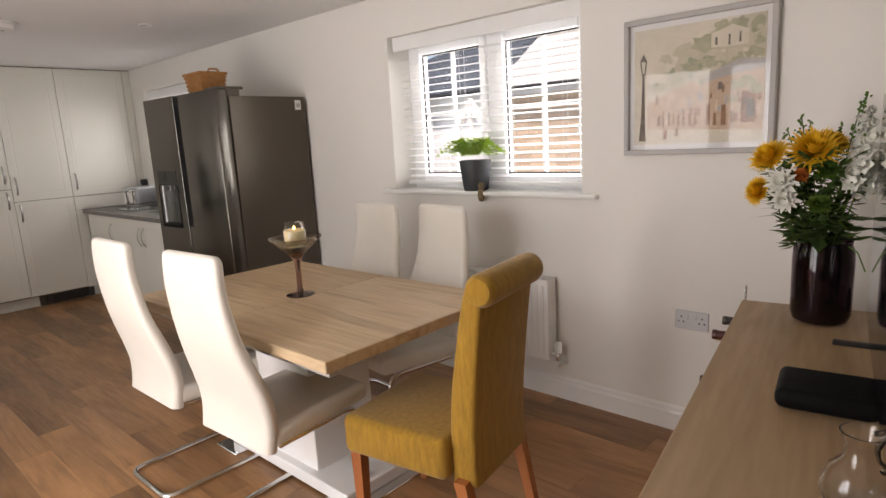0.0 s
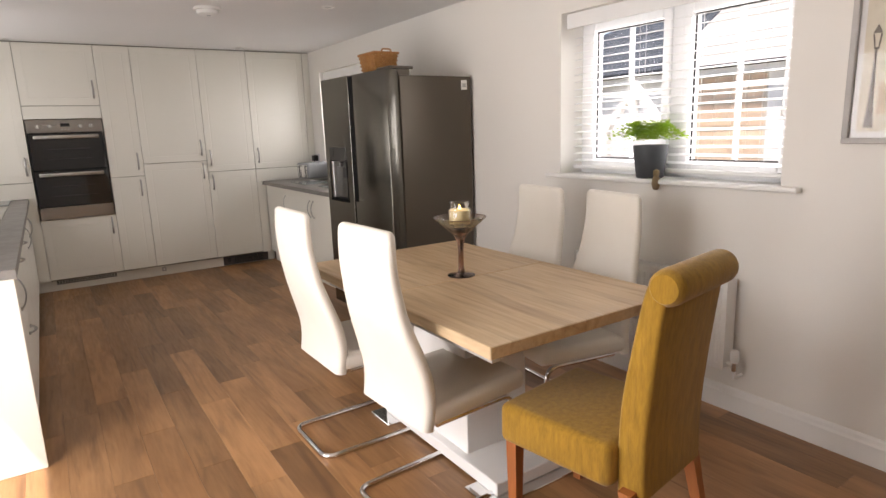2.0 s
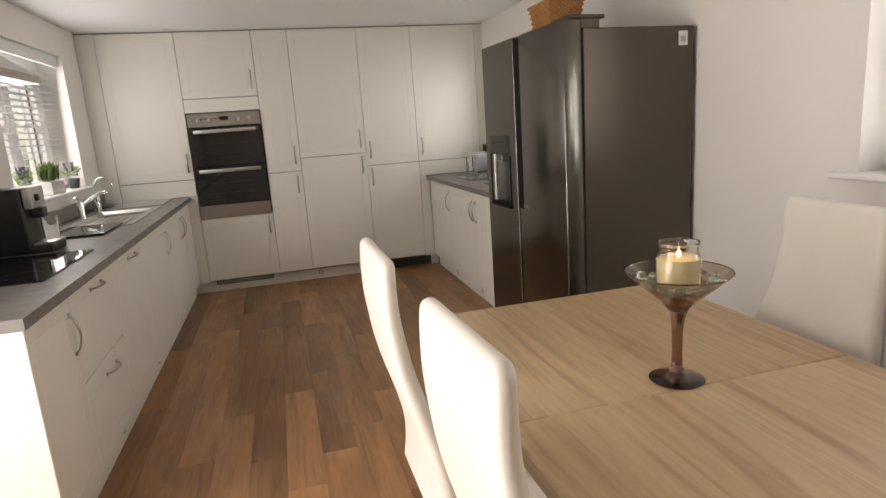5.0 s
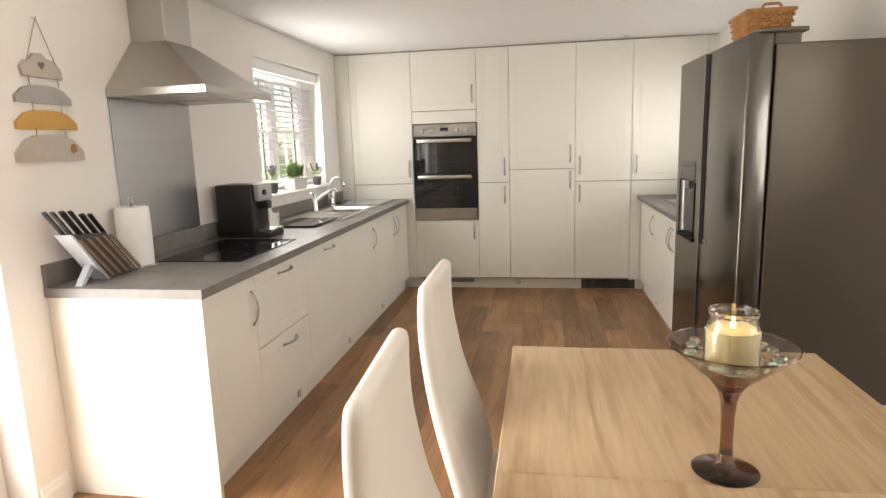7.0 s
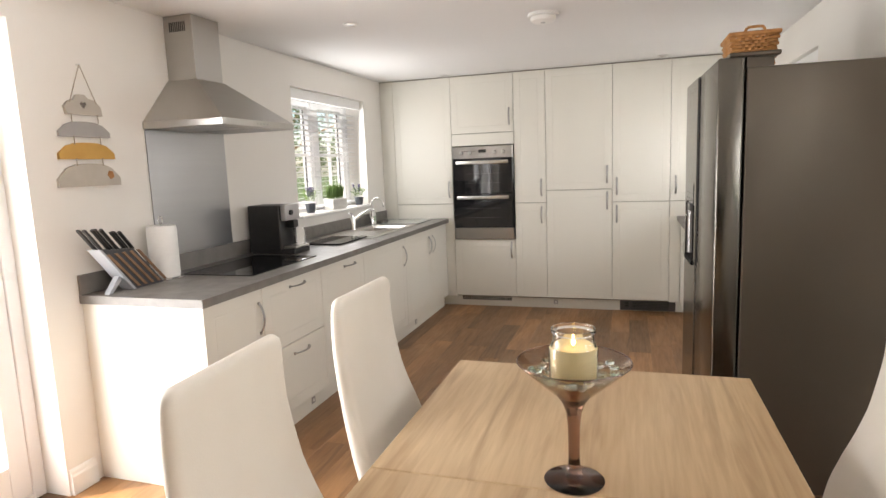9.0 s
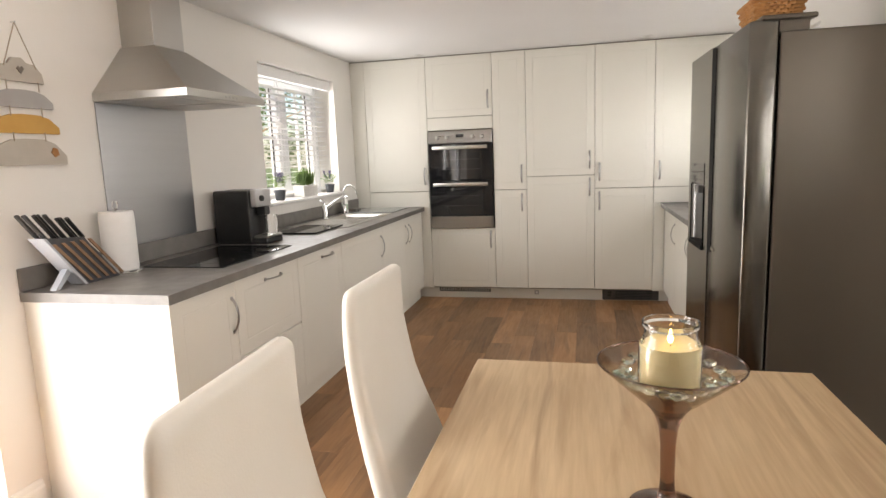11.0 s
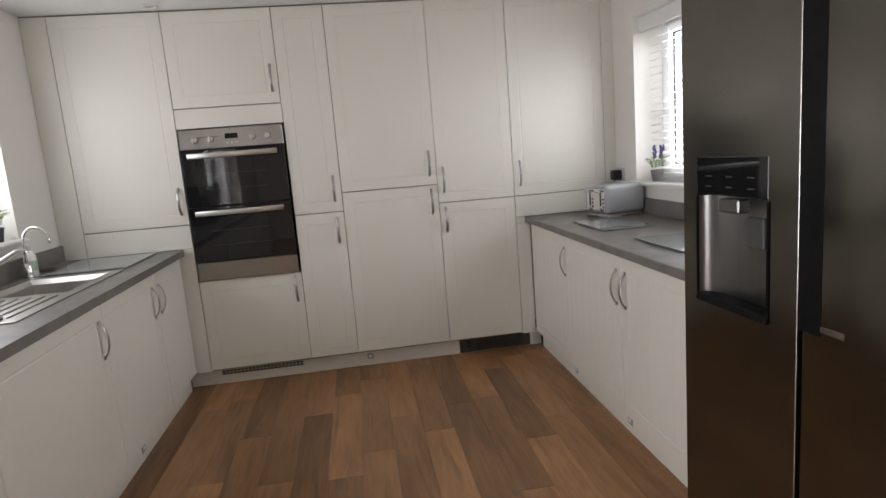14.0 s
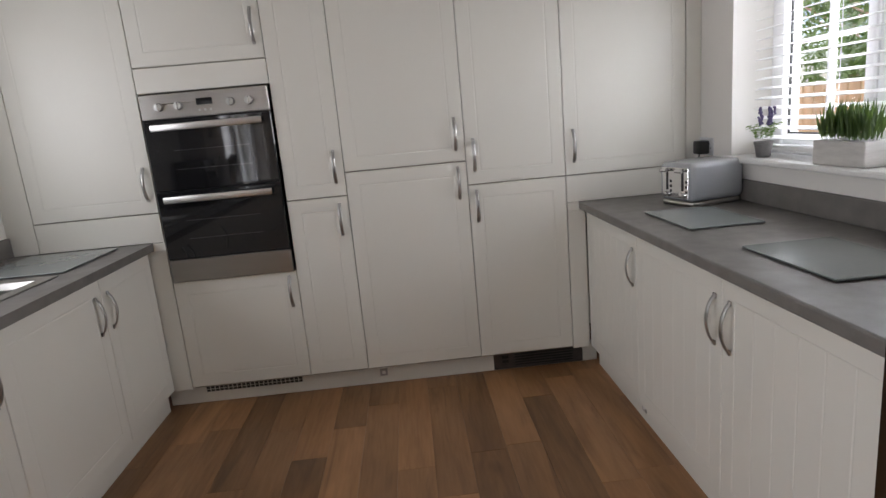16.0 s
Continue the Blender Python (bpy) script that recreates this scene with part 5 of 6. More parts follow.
part("bowl_rim", tube([(0.1138 * math.cos(i * math.pi / 24), 0.1138 * math.sin(i * math.pi / 24), 0.2592) for i in range(48)], 0.0016, 6, closed=True), STEM_GLASS, cb, "dark glass rim", True)
cj = thing("jar_candle", -1.53, 1.56, 0.9685, 0, "lit cream wax candle in a clear glass jar", "candle")
part("jar", lathe([(0, 0), (0.044, 0), (0.049, 0.006), (0.049, 0.072), (0.045, 0.084), (0.041, 0.092), (0.041, 0.104), (0.0445, 0.108), (0.0445, 0.115), (0.0415, 0.115), (0.0385, 0.104), (0.039, 0.091), (0.0465, 0.072), (0.0465, 0.007), (0, 0.004)], 36), CLEAR, cj, "clear glass jar", True)
part("wax", lathe([(0, 0.0075), (0.044, 0.0075), (0.046, 0.01), (0.046, 0.078), (0.03, 0.073), (0, 0.071)], 30), WAX, cj, "cream wax", True)
part("wick", tube([(0, 0, 0.071), (0.001, 0, 0.082)], 0.001, 5), BLACK, cj)
part("flame", lathe([(0, 0.077), (0.004, 0.081), (0.005, 0.085), (0.0022, 0.093), (0, 0.098)], 12), FLAME, cj, "small yellow flame", True)
PEBBLE = glass("pale_green_glass", (0.82, 0.92, 0.88))
for i in range(34):
    a = i * 2.399
    r = 0.057 + 0.028 * rng.random()
    z = 0.2105 + (r - 0.055) * 0.85 + 0.009
    g = thing("glass_pebble", -1.53 + r * math.cos(a), 1.56 + r * math.sin(a), 0.7555 + z, rng.uniform(0, 90), "pale green glass pebble in the candle bowl", "pebble", "glass pebbles")
    bm = bmesh.new()
    bmesh.ops.create_icosphere(bm, subdivisions=2, radius=0.0105)
    for v in bm.verts:
        v.co.z *= 0.62
        v.co.x *= 1.15
    part("pebble", bm, PEBBLE, g, "", True)

# ---- dining wall ----
pf = thing("framed_picture", -0.232, Y_R - 0.001, 1.282, 0, "framed watercolour street scene behind glass in a grey frame", "picture")
FRAME_GREY = mat("frame_grey", (0.46, 0.44, 0.42), (0.40, 0.385, 0.37), 10, rough=0.5)
MOUNT = mat("mount_card", (0.72, 0.71, 0.70), (0.69, 0.68, 0.67), 8, rough=0.8)
pw2, ph2 = 0.305, 0.575
for nm, a in (("rail", (-pw2, pw2, 0, 0.022)), ("rail", (-pw2, pw2, ph2 - 0.022, ph2)), ("stile", (-pw2, -pw2 + 0.022, 0.022, ph2 - 0.022)), ("stile", (pw2 - 0.022, pw2, 0.022, ph2 - 0.022))):
    part("frame_" + nm, box(a[0], a[1], -0.03, 0, a[2], a[3], 0.003), FRAME_GREY, pf)
part("mount", box(-pw2 + 0.022, pw2 - 0.022, -0.010, -0.002, 0.022, ph2 - 0.022), MOUNT, pf)


def wash(name, c1, c2, scale=9):
    return mat(name, c1, c2, scale, rough=0.85, fine=0.8, bump_scale=60)


SKYW, TREEW, STONEW = wash("sky_wash", (0.68, 0.62, 0.52), (0.58, 0.53, 0.43), 14), wash("tree_wash", (0.48, 0.44, 0.31), (0.30, 0.30, 0.20), 26), wash("stone_wash", (0.62, 0.48, 0.36), (0.46, 0.33, 0.23), 24)
DARKW, ROOFW, BROWNW, MISTW = wash("dark_wash", (0.22, 0.19, 0.16), (0.13, 0.11, 0.10), 30), wash("roof_wash", (0.46, 0.44, 0.43), (0.38, 0.36, 0.35), 20), wash("brown_wash", (0.36, 0.20, 0.11), (0.22, 0.12, 0.07), 30), wash("mist_wash", (0.58, 0.52, 0.41), (0.46, 0.43, 0.33), 22)
SAGEW, CREAMW = wash("sage_wash", (0.36, 0.37, 0.27), (0.27, 0.29, 0.20), 30), wash("cream_wash", (0.66, 0.55, 0.43), (0.58, 0.46, 0.34), 30)
X0, X1, Z0, Z1 = -0.262, 0.262, 0.045, ph2 - 0.045
part("paper", box(X0, X1, -0.0115, -0.0102, Z0, Z1), SKYW, pf, "watercolour paper")


def patch(name, material, pts, depth=0.0):
    part(name, slab(pts, -0.0125 - depth, -0.0118), material, pf)


def splash(material, cx, cz, r, depth, squash=0.8):
    """An uneven brush-mark."""
    n = 13
    ring = []
    for i in range(n):
        a = 2 * math.pi * i / n
        q = r * rng.uniform(0.62, 1.2)
        ring.append((min(X1, max(X0, cx + math.cos(a) * q)), min(Z1, max(Z0, cz + math.sin(a) * q * squash))))
    patch("painted_tree", material, ring, depth)


patch("painted_hill", MISTW, [(-0.21, 0.27), (-0.10, 0.34), (-0.05, 0.43), (0.02, 0.46), (0.10, 0.51), (0.18, 0.525), (X1, Z1), (X1, 0.30), (0.0, 0.26)])
for i, (cx, cz, r, m) in enumerate(((-0.17, 0.28, 0.03, MISTW), (-0.12, 0.30, 0.035, MISTW), (-0.12, 0.40, 0.03, MISTW), (-0.05, 0.42, 0.045, MISTW), (0.03, 0.44, 0.05, TREEW), (-0.01, 0.36, 0.045, TREEW), (0.05, 0.37, 0.04, TREEW), (0.10, 0.35, 0.035, TREEW), (0.16, 0.37, 0.03, TREEW), (0.22, 0.38, 0.035, TREEW), (0.10, 0.50, 0.03, TREEW), (0.17, 0.50, 0.035, TREEW), (0.23, 0.49, 0.04, TREEW), (0.235, 0.43, 0.025, TREEW), (-0.06, 0.32, 0.04, MISTW))):
    splash(m, cx, cz, r, 0.0002 + 0.00006 * i)
for i in range(80):
    u = rng.random()
    cx = X0 + 0.06 + (X1 - X0 - 0.07) * u
    top = 0.31 + 0.19 * u
    splash(rng.choice((MISTW, MISTW, TREEW, TREEW, SKYW, SAGEW)), cx, rng.uniform(0.29, top), rng.uniform(0.006, 0.016), 0.0009 + 0.000005 * i)
patch("painted_street", SKYW, [(X0, Z0), (X1, Z0), (X1, 0.10), (X0, 0.12)], 0.0013)
patch("painted_houses", STONEW, [(-0.20, 0.11), (0.03, 0.10), (0.03, 0.27), (-0.02, 0.30), (-0.20, 0.22)], 0.0014)
patch("painted_house", STONEW, [(0.03, 0.10), (X1, 0.09), (X1, 0.34), (0.05, 0.30), (0.03, 0.28)], 0.0014)
for i in range(60):
    x, z = rng.uniform(-0.19, 0.25), rng.uniform(0.105, 0.25)
    w, h = rng.uniform(0.004, 0.016), rng.uniform(0.012, 0.045)
    patch("brush_stroke", rng.choice((STONEW, STONEW, CREAMW, BROWNW, ROOFW)), [(x, z), (x + w, z), (x + w * 0.9, z + min(h, 0.275 - z)), (x + w * 0.2, z + min(h, 0.272 - z))], 0.0015 + 0.000004 * i)
patch("painted_roof", ROOFW, [(0.03, 0.29), (X1, 0.33), (X1, 0.36), (0.17, 0.37), (0.06, 0.325)], 0.0018)
patch("painted_gable", SKYW, [(0.06, 0.42), (0.20, 0.42), (0.20, 0.475), (0.14, 0.50), (0.06, 0.475)], 0.0018)
for x, z, w, h in ((0.125, 0.425, 0.008, 0.04), (0.165, 0.43, 0.008, 0.04), (0.075, 0.43, 0.01, 0.03), (0.09, 0.255, 0.018, 0.03), (-0.15, 0.125, 0.008, 0.05), (-0.135, 0.12, 0.008, 0.065), (-0.11, 0.125, 0.008, 0.055), (-0.09, 0.12, 0.006, 0.06), (-0.07, 0.12, 0.008, 0.05), (-0.05, 0.12, 0.01, 0.065), (-0.025, 0.115, 0.012, 0.05), (0.0, 0.12, 0.01, 0.07), (-0.13, 0.065, 0.016, 0.045), (-0.08, 0.075, 0.014, 0.04), (0.045, 0.115, 0.018, 0.085), (0.075, 0.115, 0.012, 0.05), (0.105, 0.115, 0.02, 0.08), (0.14, 0.12, 0.016, 0.045), (0.165, 0.20, 0.05, 0.02)):
    patch("painted_opening", DARKW if z < 0.06 or z > 0.2 else BROWNW, [(x, z), (x + w, z), (x + w * 0.9, z + h), (x + w * 0.1, z + h)], 0.0022)
patch("painted_doorway", BROWNW, [(0.18, 0.12), (0.235, 0.12), (0.235, 0.245), (0.18, 0.24)], 0.0022)
patch("painted_shade", DARKW, [(0.20, 0.14), (0.228, 0.14), (0.228, 0.21), (0.20, 0.21)], 0.0026)
for i, (cx, cz, r) in enumerate(((0.16, 0.27, 0.028), (0.20, 0.28, 0.032), (0.235, 0.25, 0.028), (0.15, 0.21, 0.02))):
    splash(TREEW, cx, cz, r, 0.0027 + 0.0001 * i)
patch("painted_lamp_post", DARKW, [(-0.24, 0.06), (-0.208, 0.06), (-0.215, 0.16), (-0.2185, 0.34), (-0.2245, 0.34), (-0.23, 0.16)], 0.0026)
for pts in ([(-0.236, 0.40), (-0.206, 0.40), (-0.221, 0.43)], [(-0.228, 0.342), (-0.214, 0.342), (-0.212, 0.35), (-0.23, 0.35)], [(-0.236, 0.398), (-0.232, 0.398), (-0.226, 0.352), (-0.229, 0.352)], [(-0.210, 0.398), (-0.206, 0.398), (-0.213, 0.352), (-0.216, 0.352)]):
    patch("painted_lantern", DARKW, pts, 0.0026)
g = part("glazing", box(-pw2 + 0.022, pw2 - 0.022, -0.0185, -0.0175, 0.022, ph2 - 0.022), ART_GLASS, pf)

# radiator
rd = thing("radiator", -1.385, Y_R - 0.09, 0.235, 0, "white panel radiator below the dining window", "radiator")
rw, rh = 0.47, 0.43
bm = box(-rw, rw, -0.012, 0.0, 0, rh, 0.006, seg=2)
part("front_panel", bm, TRIM, rd, "", True)
for i in range(26):
    x = -rw + 0.03 + i * (2 * rw - 0.06) / 25
    part("rib", box(x - 0.009, x + 0.009, -0.017, -0.0122, 0.03, rh - 0.03, 0.004), TRIM, rd)
part("back_panel", box(-rw, rw, 0.052, 0.062, 0, rh, 0.004), TRIM, rd)
for s in (-1, 1):
    part("side_panel", box(s * (rw + 0.003) - 0.002, s * (rw + 0.003) + 0.002, -0.016, 0.062, 0.012, rh + 0.004, 0.001), TRIM, rd)
for i in range(40):
    x = -rw + 0.012 + i * (2 * rw - 0.024) / 39
    part("grille_bar", box(x - 0.004, x + 0.004, -0.01, 0.06, rh + 0.001, rh + 0.006), TRIM, rd)
bm = tube(rounded([(rw + 0.004, 0.02, 0.03), (rw + 0.04, 0.02, 0.03), (rw + 0.04, 0.02, -0.035), (rw + 0.04, 0.088, -0.035)], 0.01), 0.0075, 8)
part("pipe", bm, TRIM, rd, "", True)
part("valve_body", lathe([(0, -0.03), (0.012, -0.03), (0.014, -0.01), (0.013, 0.012), (0, 0.012)], 14, m=pose(rw + 0.04, 0.02, 0.03)), CHROME, rd, "chrome valve", True)
part("thermostat_head", lathe([(0, 0.0125), (0.016, 0.0125), (0.019, 0.03), (0.019, 0.06), (0.015, 0.072), (0, 0.074)], 18, m=pose(rw + 0.04, 0.02, 0.03)), TRIM, rd, "white thermostat head", True)
part("bracket", box(rw - 0.06, rw - 0.03, 0.0621, 0.0895, 0.05, 0.36), TRIM, rd)

# ---- hanging boards on the wall by the patio door ----
wa = thing("hanging_wall_sign", -2.515, Y_L + 0.001, 1.385, 0, "hanging wall ornament of four painted wooden boards on string", "wall ornament")


def hung(pts, material, label):
    bm = slab(pts, 0.0, 0.014)
    part("board", bm, material, wa, label)


def mound(x0, x1, z0, z1, k=0.35):
    n, out = 7, [(x0, z0)]
    for i in range(n + 1):
        f = i / n
        out.append((x0 + (x1 - x0) * (f if 0 < f < 1 else (0.0 if f == 0 else 1.0)), z0 + (z1 - z0) * (1 - abs(2 * f - 1) ** 3.5 * (1 - k))))
    out.append((x1, z0))
    return out


SAND, DOVE, OCHRE = mat("sand_paint", (0.48, 0.44, 0.38), (0.42, 0.385, 0.33), 9, rough=0.8), mat("dove_grey_paint", (0.38, 0.37, 0.355), (0.33, 0.32, 0.31), 9, rough=0.8), mat("ochre_paint", (0.56, 0.33, 0.09), (0.47, 0.27, 0.07), 9, rough=0.8)
hung([(-0.10, 0.325), (0.09, 0.325), (0.098, 0.36), (0.075, 0.385), (0.05, 0.39), (0.03, 0.415), (-0.01, 0.418), (-0.03, 0.40), (-0.065, 0.395), (-0.095, 0.365)], SAND, "sand-coloured cloud-shaped board")
hung(mound(-0.13, 0.14, 0.225, 0.295), DOVE, "dove grey board")
hung(mound(-0.145, 0.152, 0.125, 0.20), OCHRE, "ochre yellow board")
hung(mound(-0.165, 0.17, 0.0, 0.105), SAND, "sand-coloured bottom board")
part("heart", slab([(-0.015, 0.375), (0.0, 0.355), (0.018, 0.375), (0.009, 0.385), (0.001, 0.378), (-0.007, 0.385)], 0.0142, 0.017), DARKW, wa, "small dark heart")
part("bee", slab([(-0.125, 0.04), (-0.105, 0.03), (-0.09, 0.05), (-0.10, 0.07), (-0.12, 0.065)], 0.0142, 0.018), WICKER, wa, "small brown bee")
ROPE = mat("jute_string", (0.42, 0.36, 0.28), (0.32, 0.27, 0.2), 90, rough=0.9)
for pts in ([(-0.07, 0.016, 0.38), (0.0, 0.016, 0.55)], [(0.07, 0.016, 0.38), (0.0, 0.016, 0.55)]):
    part("string", tube(pts, 0.0022, 6), ROPE, wa, "jute string")
for x in (-0.07, 0.07):
    for z0, z1 in ((0.29, 0.33), (0.19, 0.23), (0.095, 0.13)):
        part("string", tube([(x, 0.016, z0), (x, 0.016, z1)], 0.0022, 6), ROPE, wa)
part("nail", lathe([(0, 0), (0.004, 0), (0.004, 0.02), (0, 0.02)], 8, m=pose(0, 0, 0.55, -90)), CHROME, wa)

# ---- on the sideboard ----
M = pose(0.062, 2.395, 0, 0, 0, 8.7)


def on_board(x, y):
    v = M @ Vector((x, y, 0))
    return v.x, v.y


vs = thing("flower_vase", 0.328, 2.268, 0.7605, 9, "dark amethyst glass vase of yellow and white flowers on the sideboard", "vase")
part("vase", lathe([(0, 0), (0.062, 0), (0.078, 0.010), (0.085, 0.032), (0.086, 0.20), (0.084, 0.236), (0.077, 0.252), (0.078, 0.264), (0.073, 0.264), (0.072, 0.252), (0.078, 0.232), (0.080, 0.035), (0.06, 0.014), (0, 0.014)], 40), PURPLE_GLASS, vs, "dark amethyst glass vase", True)
YELLOW, WHITE_PETAL = mat("yellow_petal", (0.86, 0.53, 0.02), (0.74, 0.40, 0.012), 30, rough=0.6), mat("white_petal", (0.78, 0.77, 0.70), (0.70, 0.69, 0.60), 30, rough=0.6)

RUST = mat("rust_petal", (0.45, 0.12, 0.015), (0.34, 0.08, 0.01), 30, rough=0.6)


def flower(c, d, r, petals, rows, material, width):
    """A many-petalled bloom facing d."""
    bm = bmesh.new()
    d = Vector(d).normalized()
    u = d.orthogonal().normalized()
    w = d.cross(u)
    for k in range(rows):
        for i in range(petals):
            a = 2 * math.pi * (i + 0.5 * k) / petals
            o = (u * math.cos(a) + w * math.sin(a))
            lift = 0.1 + 1.1 * k / rows
            leaf_quad(bm, Vector(c) + o * r * 0.08, o * max(0.12, 1 - 0.75 * lift) + d * lift, r * (1 - 0.34 * k / rows) * rng.uniform(0.85, 1.1), width, d)
    return part("bloom", bm, material, vs)


for c, d, r in (((-0.03, -0.07, 0.475), (0.1, -0.75, 0.7), 0.076), ((-0.135, -0.04, 0.46), (-0.45, -0.6, 0.6), 0.058), ((-0.16, -0.05, 0.365), (-0.75, -0.6, 0.25), 0.045), ((0.01, -0.02, 0.49), (0.3, -0.4, 0.9), 0.05)):
    flower(c, d, r, 24, 7, YELLOW, 0.0065)
flower((-0.055, -0.10, 0.415), (-0.1, -0.9, 0.2), 0.022, 14, 4, RUST, 0.005)
for c, d, r in (((-0.10, -0.11, 0.395), (-0.3, -0.9, 0.35), 0.045), ((-0.09, -0.115, 0.35), (-0.2, -0.9, -0.15), 0.04)):
    flower(c, d, r, 11, 3, WHITE_PETAL, 0.009)
for i in range(20):
    f = i / 19
    c = (0.085 + 0.03 * math.sin(i * 2.1) * (1 - 0.6 * f), -0.06 + 0.03 * math.cos(i * 1.7), 0.37 + 0.21 * f)
    flower(c, (rng.uniform(-1, 1), -1, rng.uniform(-0.3, 0.6)), 0.034 * (1.0 - 0.65 * f), 5, 2, WHITE_PETAL, 0.012)
for c, r in (((0.005, -0.11, 0.425), 0.034), ((-0.01, -0.12, 0.335), 0.034)):
    flower(c, (0.05, -0.8, 0.6), r, 16, 6, LEAF, 0.006)
# leaves: small ones through the whole bunch, and broad ones over the rim
bm = bmesh.new()
for i in range(760):
    a, r = rng.uniform(0, 6.28), rng.uniform(0, 1) ** 0.6
    h = rng.uniform(0.20, 0.46)
    s = 0.35 + (h - 0.18) * 2.6
    q = (math.cos(a) * r * 0.125 * s - 0.02, math.sin(a) * r * 0.115 * s, h)
    leaf_quad(bm, q, (math.cos(a) + rng.uniform(-0.6, 0.6), math.sin(a) + rng.uniform(-0.6, 0.6), rng.uniform(-0.5, 0.9)), rng.uniform(0.025, 0.055), rng.uniform(0.008, 0.015), Vector((0, 0, 1)))
for i in range(34):
    a = rng.uniform(0, 6.28)
    q = (math.cos(a) * 0.055, math.sin(a) * 0.055, rng.uniform(0.215, 0.30))
    leaf_quad(bm, q, (math.cos(a), math.sin(a), rng.uniform(-0.5, 0.35)), rng.uniform(0.05, 0.085), rng.uniform(0.018, 0.026), Vector((0, 0, 1)))
part("foliage", bm, LEAF_DARK, vs)
bm = bmesh.new()
for i in range(46):
    a = rng.uniform(2.4, 5.2)
    q = (math.cos(a) * 0.08, math.sin(a) * 0.07, rng.uniform(0.28, 0.44))
    leaf_quad(bm, q, (math.cos(a), math.sin(a), rng.uniform(-0.35, 0.5)), rng.uniform(0.08, 0.16), 0.0035, Vector((0, 0, 1)))
for x, z in ((-0.065, 0.575), (-0.10, 0.54), (0.085, 0.625), (0.07, 0.60), (0.03, 0.55), (0.06, 0.53), (-0.045, 0.56)):
    tip = Vector((x, rng.uniform(-0.06, 0.03), z))
    tube([(x * 0.3, 0, 0.24), tip * 0.7 + Vector((0, 0, 0.06)), tip], 0.0016, 5, bm)
    for k in range(20):
        f = k / 19
        p = tip + Vector((rng.uniform(-1, 1) * (0.006 + 0.018 * f), rng.uniform(-1, 1) * 0.016, -0.085 * f))
        bmesh.ops.create_icosphere(bm, subdivisions=1, radius=rng.uniform(0.0028, 0.0048), matrix=Matrix.Translation(p))
for i in range(10):
    a = i * 0.7
    tube([(math.cos(a) * 0.02, math.sin(a) * 0.02, 0.02), (math.cos(a) * 0.04, math.sin(a) * 0.04, 0.22), (math.cos(a) * 0.08, math.sin(a) * 0.08, 0.38)], 0.0022, 5, bm)
tube([(0.05, -0.03, 0.22), (0.085, -0.06, 0.20), (0.105, -0.075, 0.15)], 0.002, 5, bm)
part("greenery", bm, LEAF, vs)
for p in vs.children:
    if p.name != "vase":
        p.matrix_local = Matrix.Translation((-0.008, 0, 0.022)) @ Matrix.Diagonal((1.1, 1.0, 1.1, 1))

tx, ty = on_board(0.37, -0.85)
def merge_boxes(y):
    """A television foot: a slim bar on the board and a short neck."""
    bm = box(-0.09, 0.06, y - 0.01, y + 0.01, 0.0, 0.014, 0.003)
    return box(0.0, 0.025, y - 0.01, y + 0.01, 0.0142, 0.062, bm=bm)


tv = thing("television", tx, ty, 0.7605, 8.5, "black flat television standing on the sideboard", "television")
part("screen", box(-0.012, -0.004, -0.52, 0.56, 0.07, 0.70, 0.002), BLACK_GLASS, tv, "glossy black screen")
part("casing", box(-0.004, 0.035, -0.525, 0.565, 0.062, 0.708, 0.004), BLACK, tv)
for y in (-0.42, 0.46):
    part("foot", merge_boxes(y), BLACK, tv)
bx = thing("router_box", 0.457, 1.62, 0.7605, 8.5, "black rounded router box on the sideboard", "router")
part("case", box(-0.10, 0.10, -0.085, 0.085, 0.004, 0.05, 0.018, seg=4), GRIP_BLACK, bx, "", True)
part("foot", box(-0.08, 0.08, -0.065, 0.065, 0.0, 0.0045), BLACK, bx)
bt = thing("black_boot", -0.115, 2.635, 0, 60, "black boot standing on the floor by the skirting board", "boot")
bm = box(-0.04, 0.04, -0.045, 0.05, 0.012, 0.17, 0.022, box(-0.042, 0.042, -0.16, 0.045, 0.012, 0.075, 0.028, seg=4), 4)
part("upper", bm, BLACK, bt, "", True)
part("sole", box(-0.044, 0.044, -0.165, 0.055, 0.0, 0.0118, 0.004), GRIP_BLACK, bt)
sp2 = thing("smart_speaker", *on_board(0.43, -0.13), 0.7605, 0, "small black round speaker beside the vase", "speaker")
part("case", lathe([(0, 0), (0.03, 0.002), (0.043, 0.02), (0.046, 0.04), (0.04, 0.065), (0.022, 0.082), (0, 0.086)], 24), BLACK, sp2, "", True)
jg = thing("glass_jug", 0.572, 1.20, 0.7605, 60, "small clear glass jug with a handle on the sideboard", "jug")
part("jug", lathe([(0, 0), (0.03, 0), (0.05, 0.015), (0.058, 0.045), (0.045, 0.08), (0.026, 0.10), (0.024, 0.12), (0.034, 0.145), (0.031, 0.145), (0.021, 0.12), (0.023, 0.10), (0.042, 0.079), (0.055, 0.045), (0.047, 0.017), (0, 0.004)], 32), CLEAR, jg, "", True)
part("handle", tube(rounded([(0.03, 0, 0.135), (0.075, 0, 0.13), (0.07, 0, 0.07), (0.05, 0, 0.06)], 0.03), 0.005, 8), CLEAR, jg, "", True)
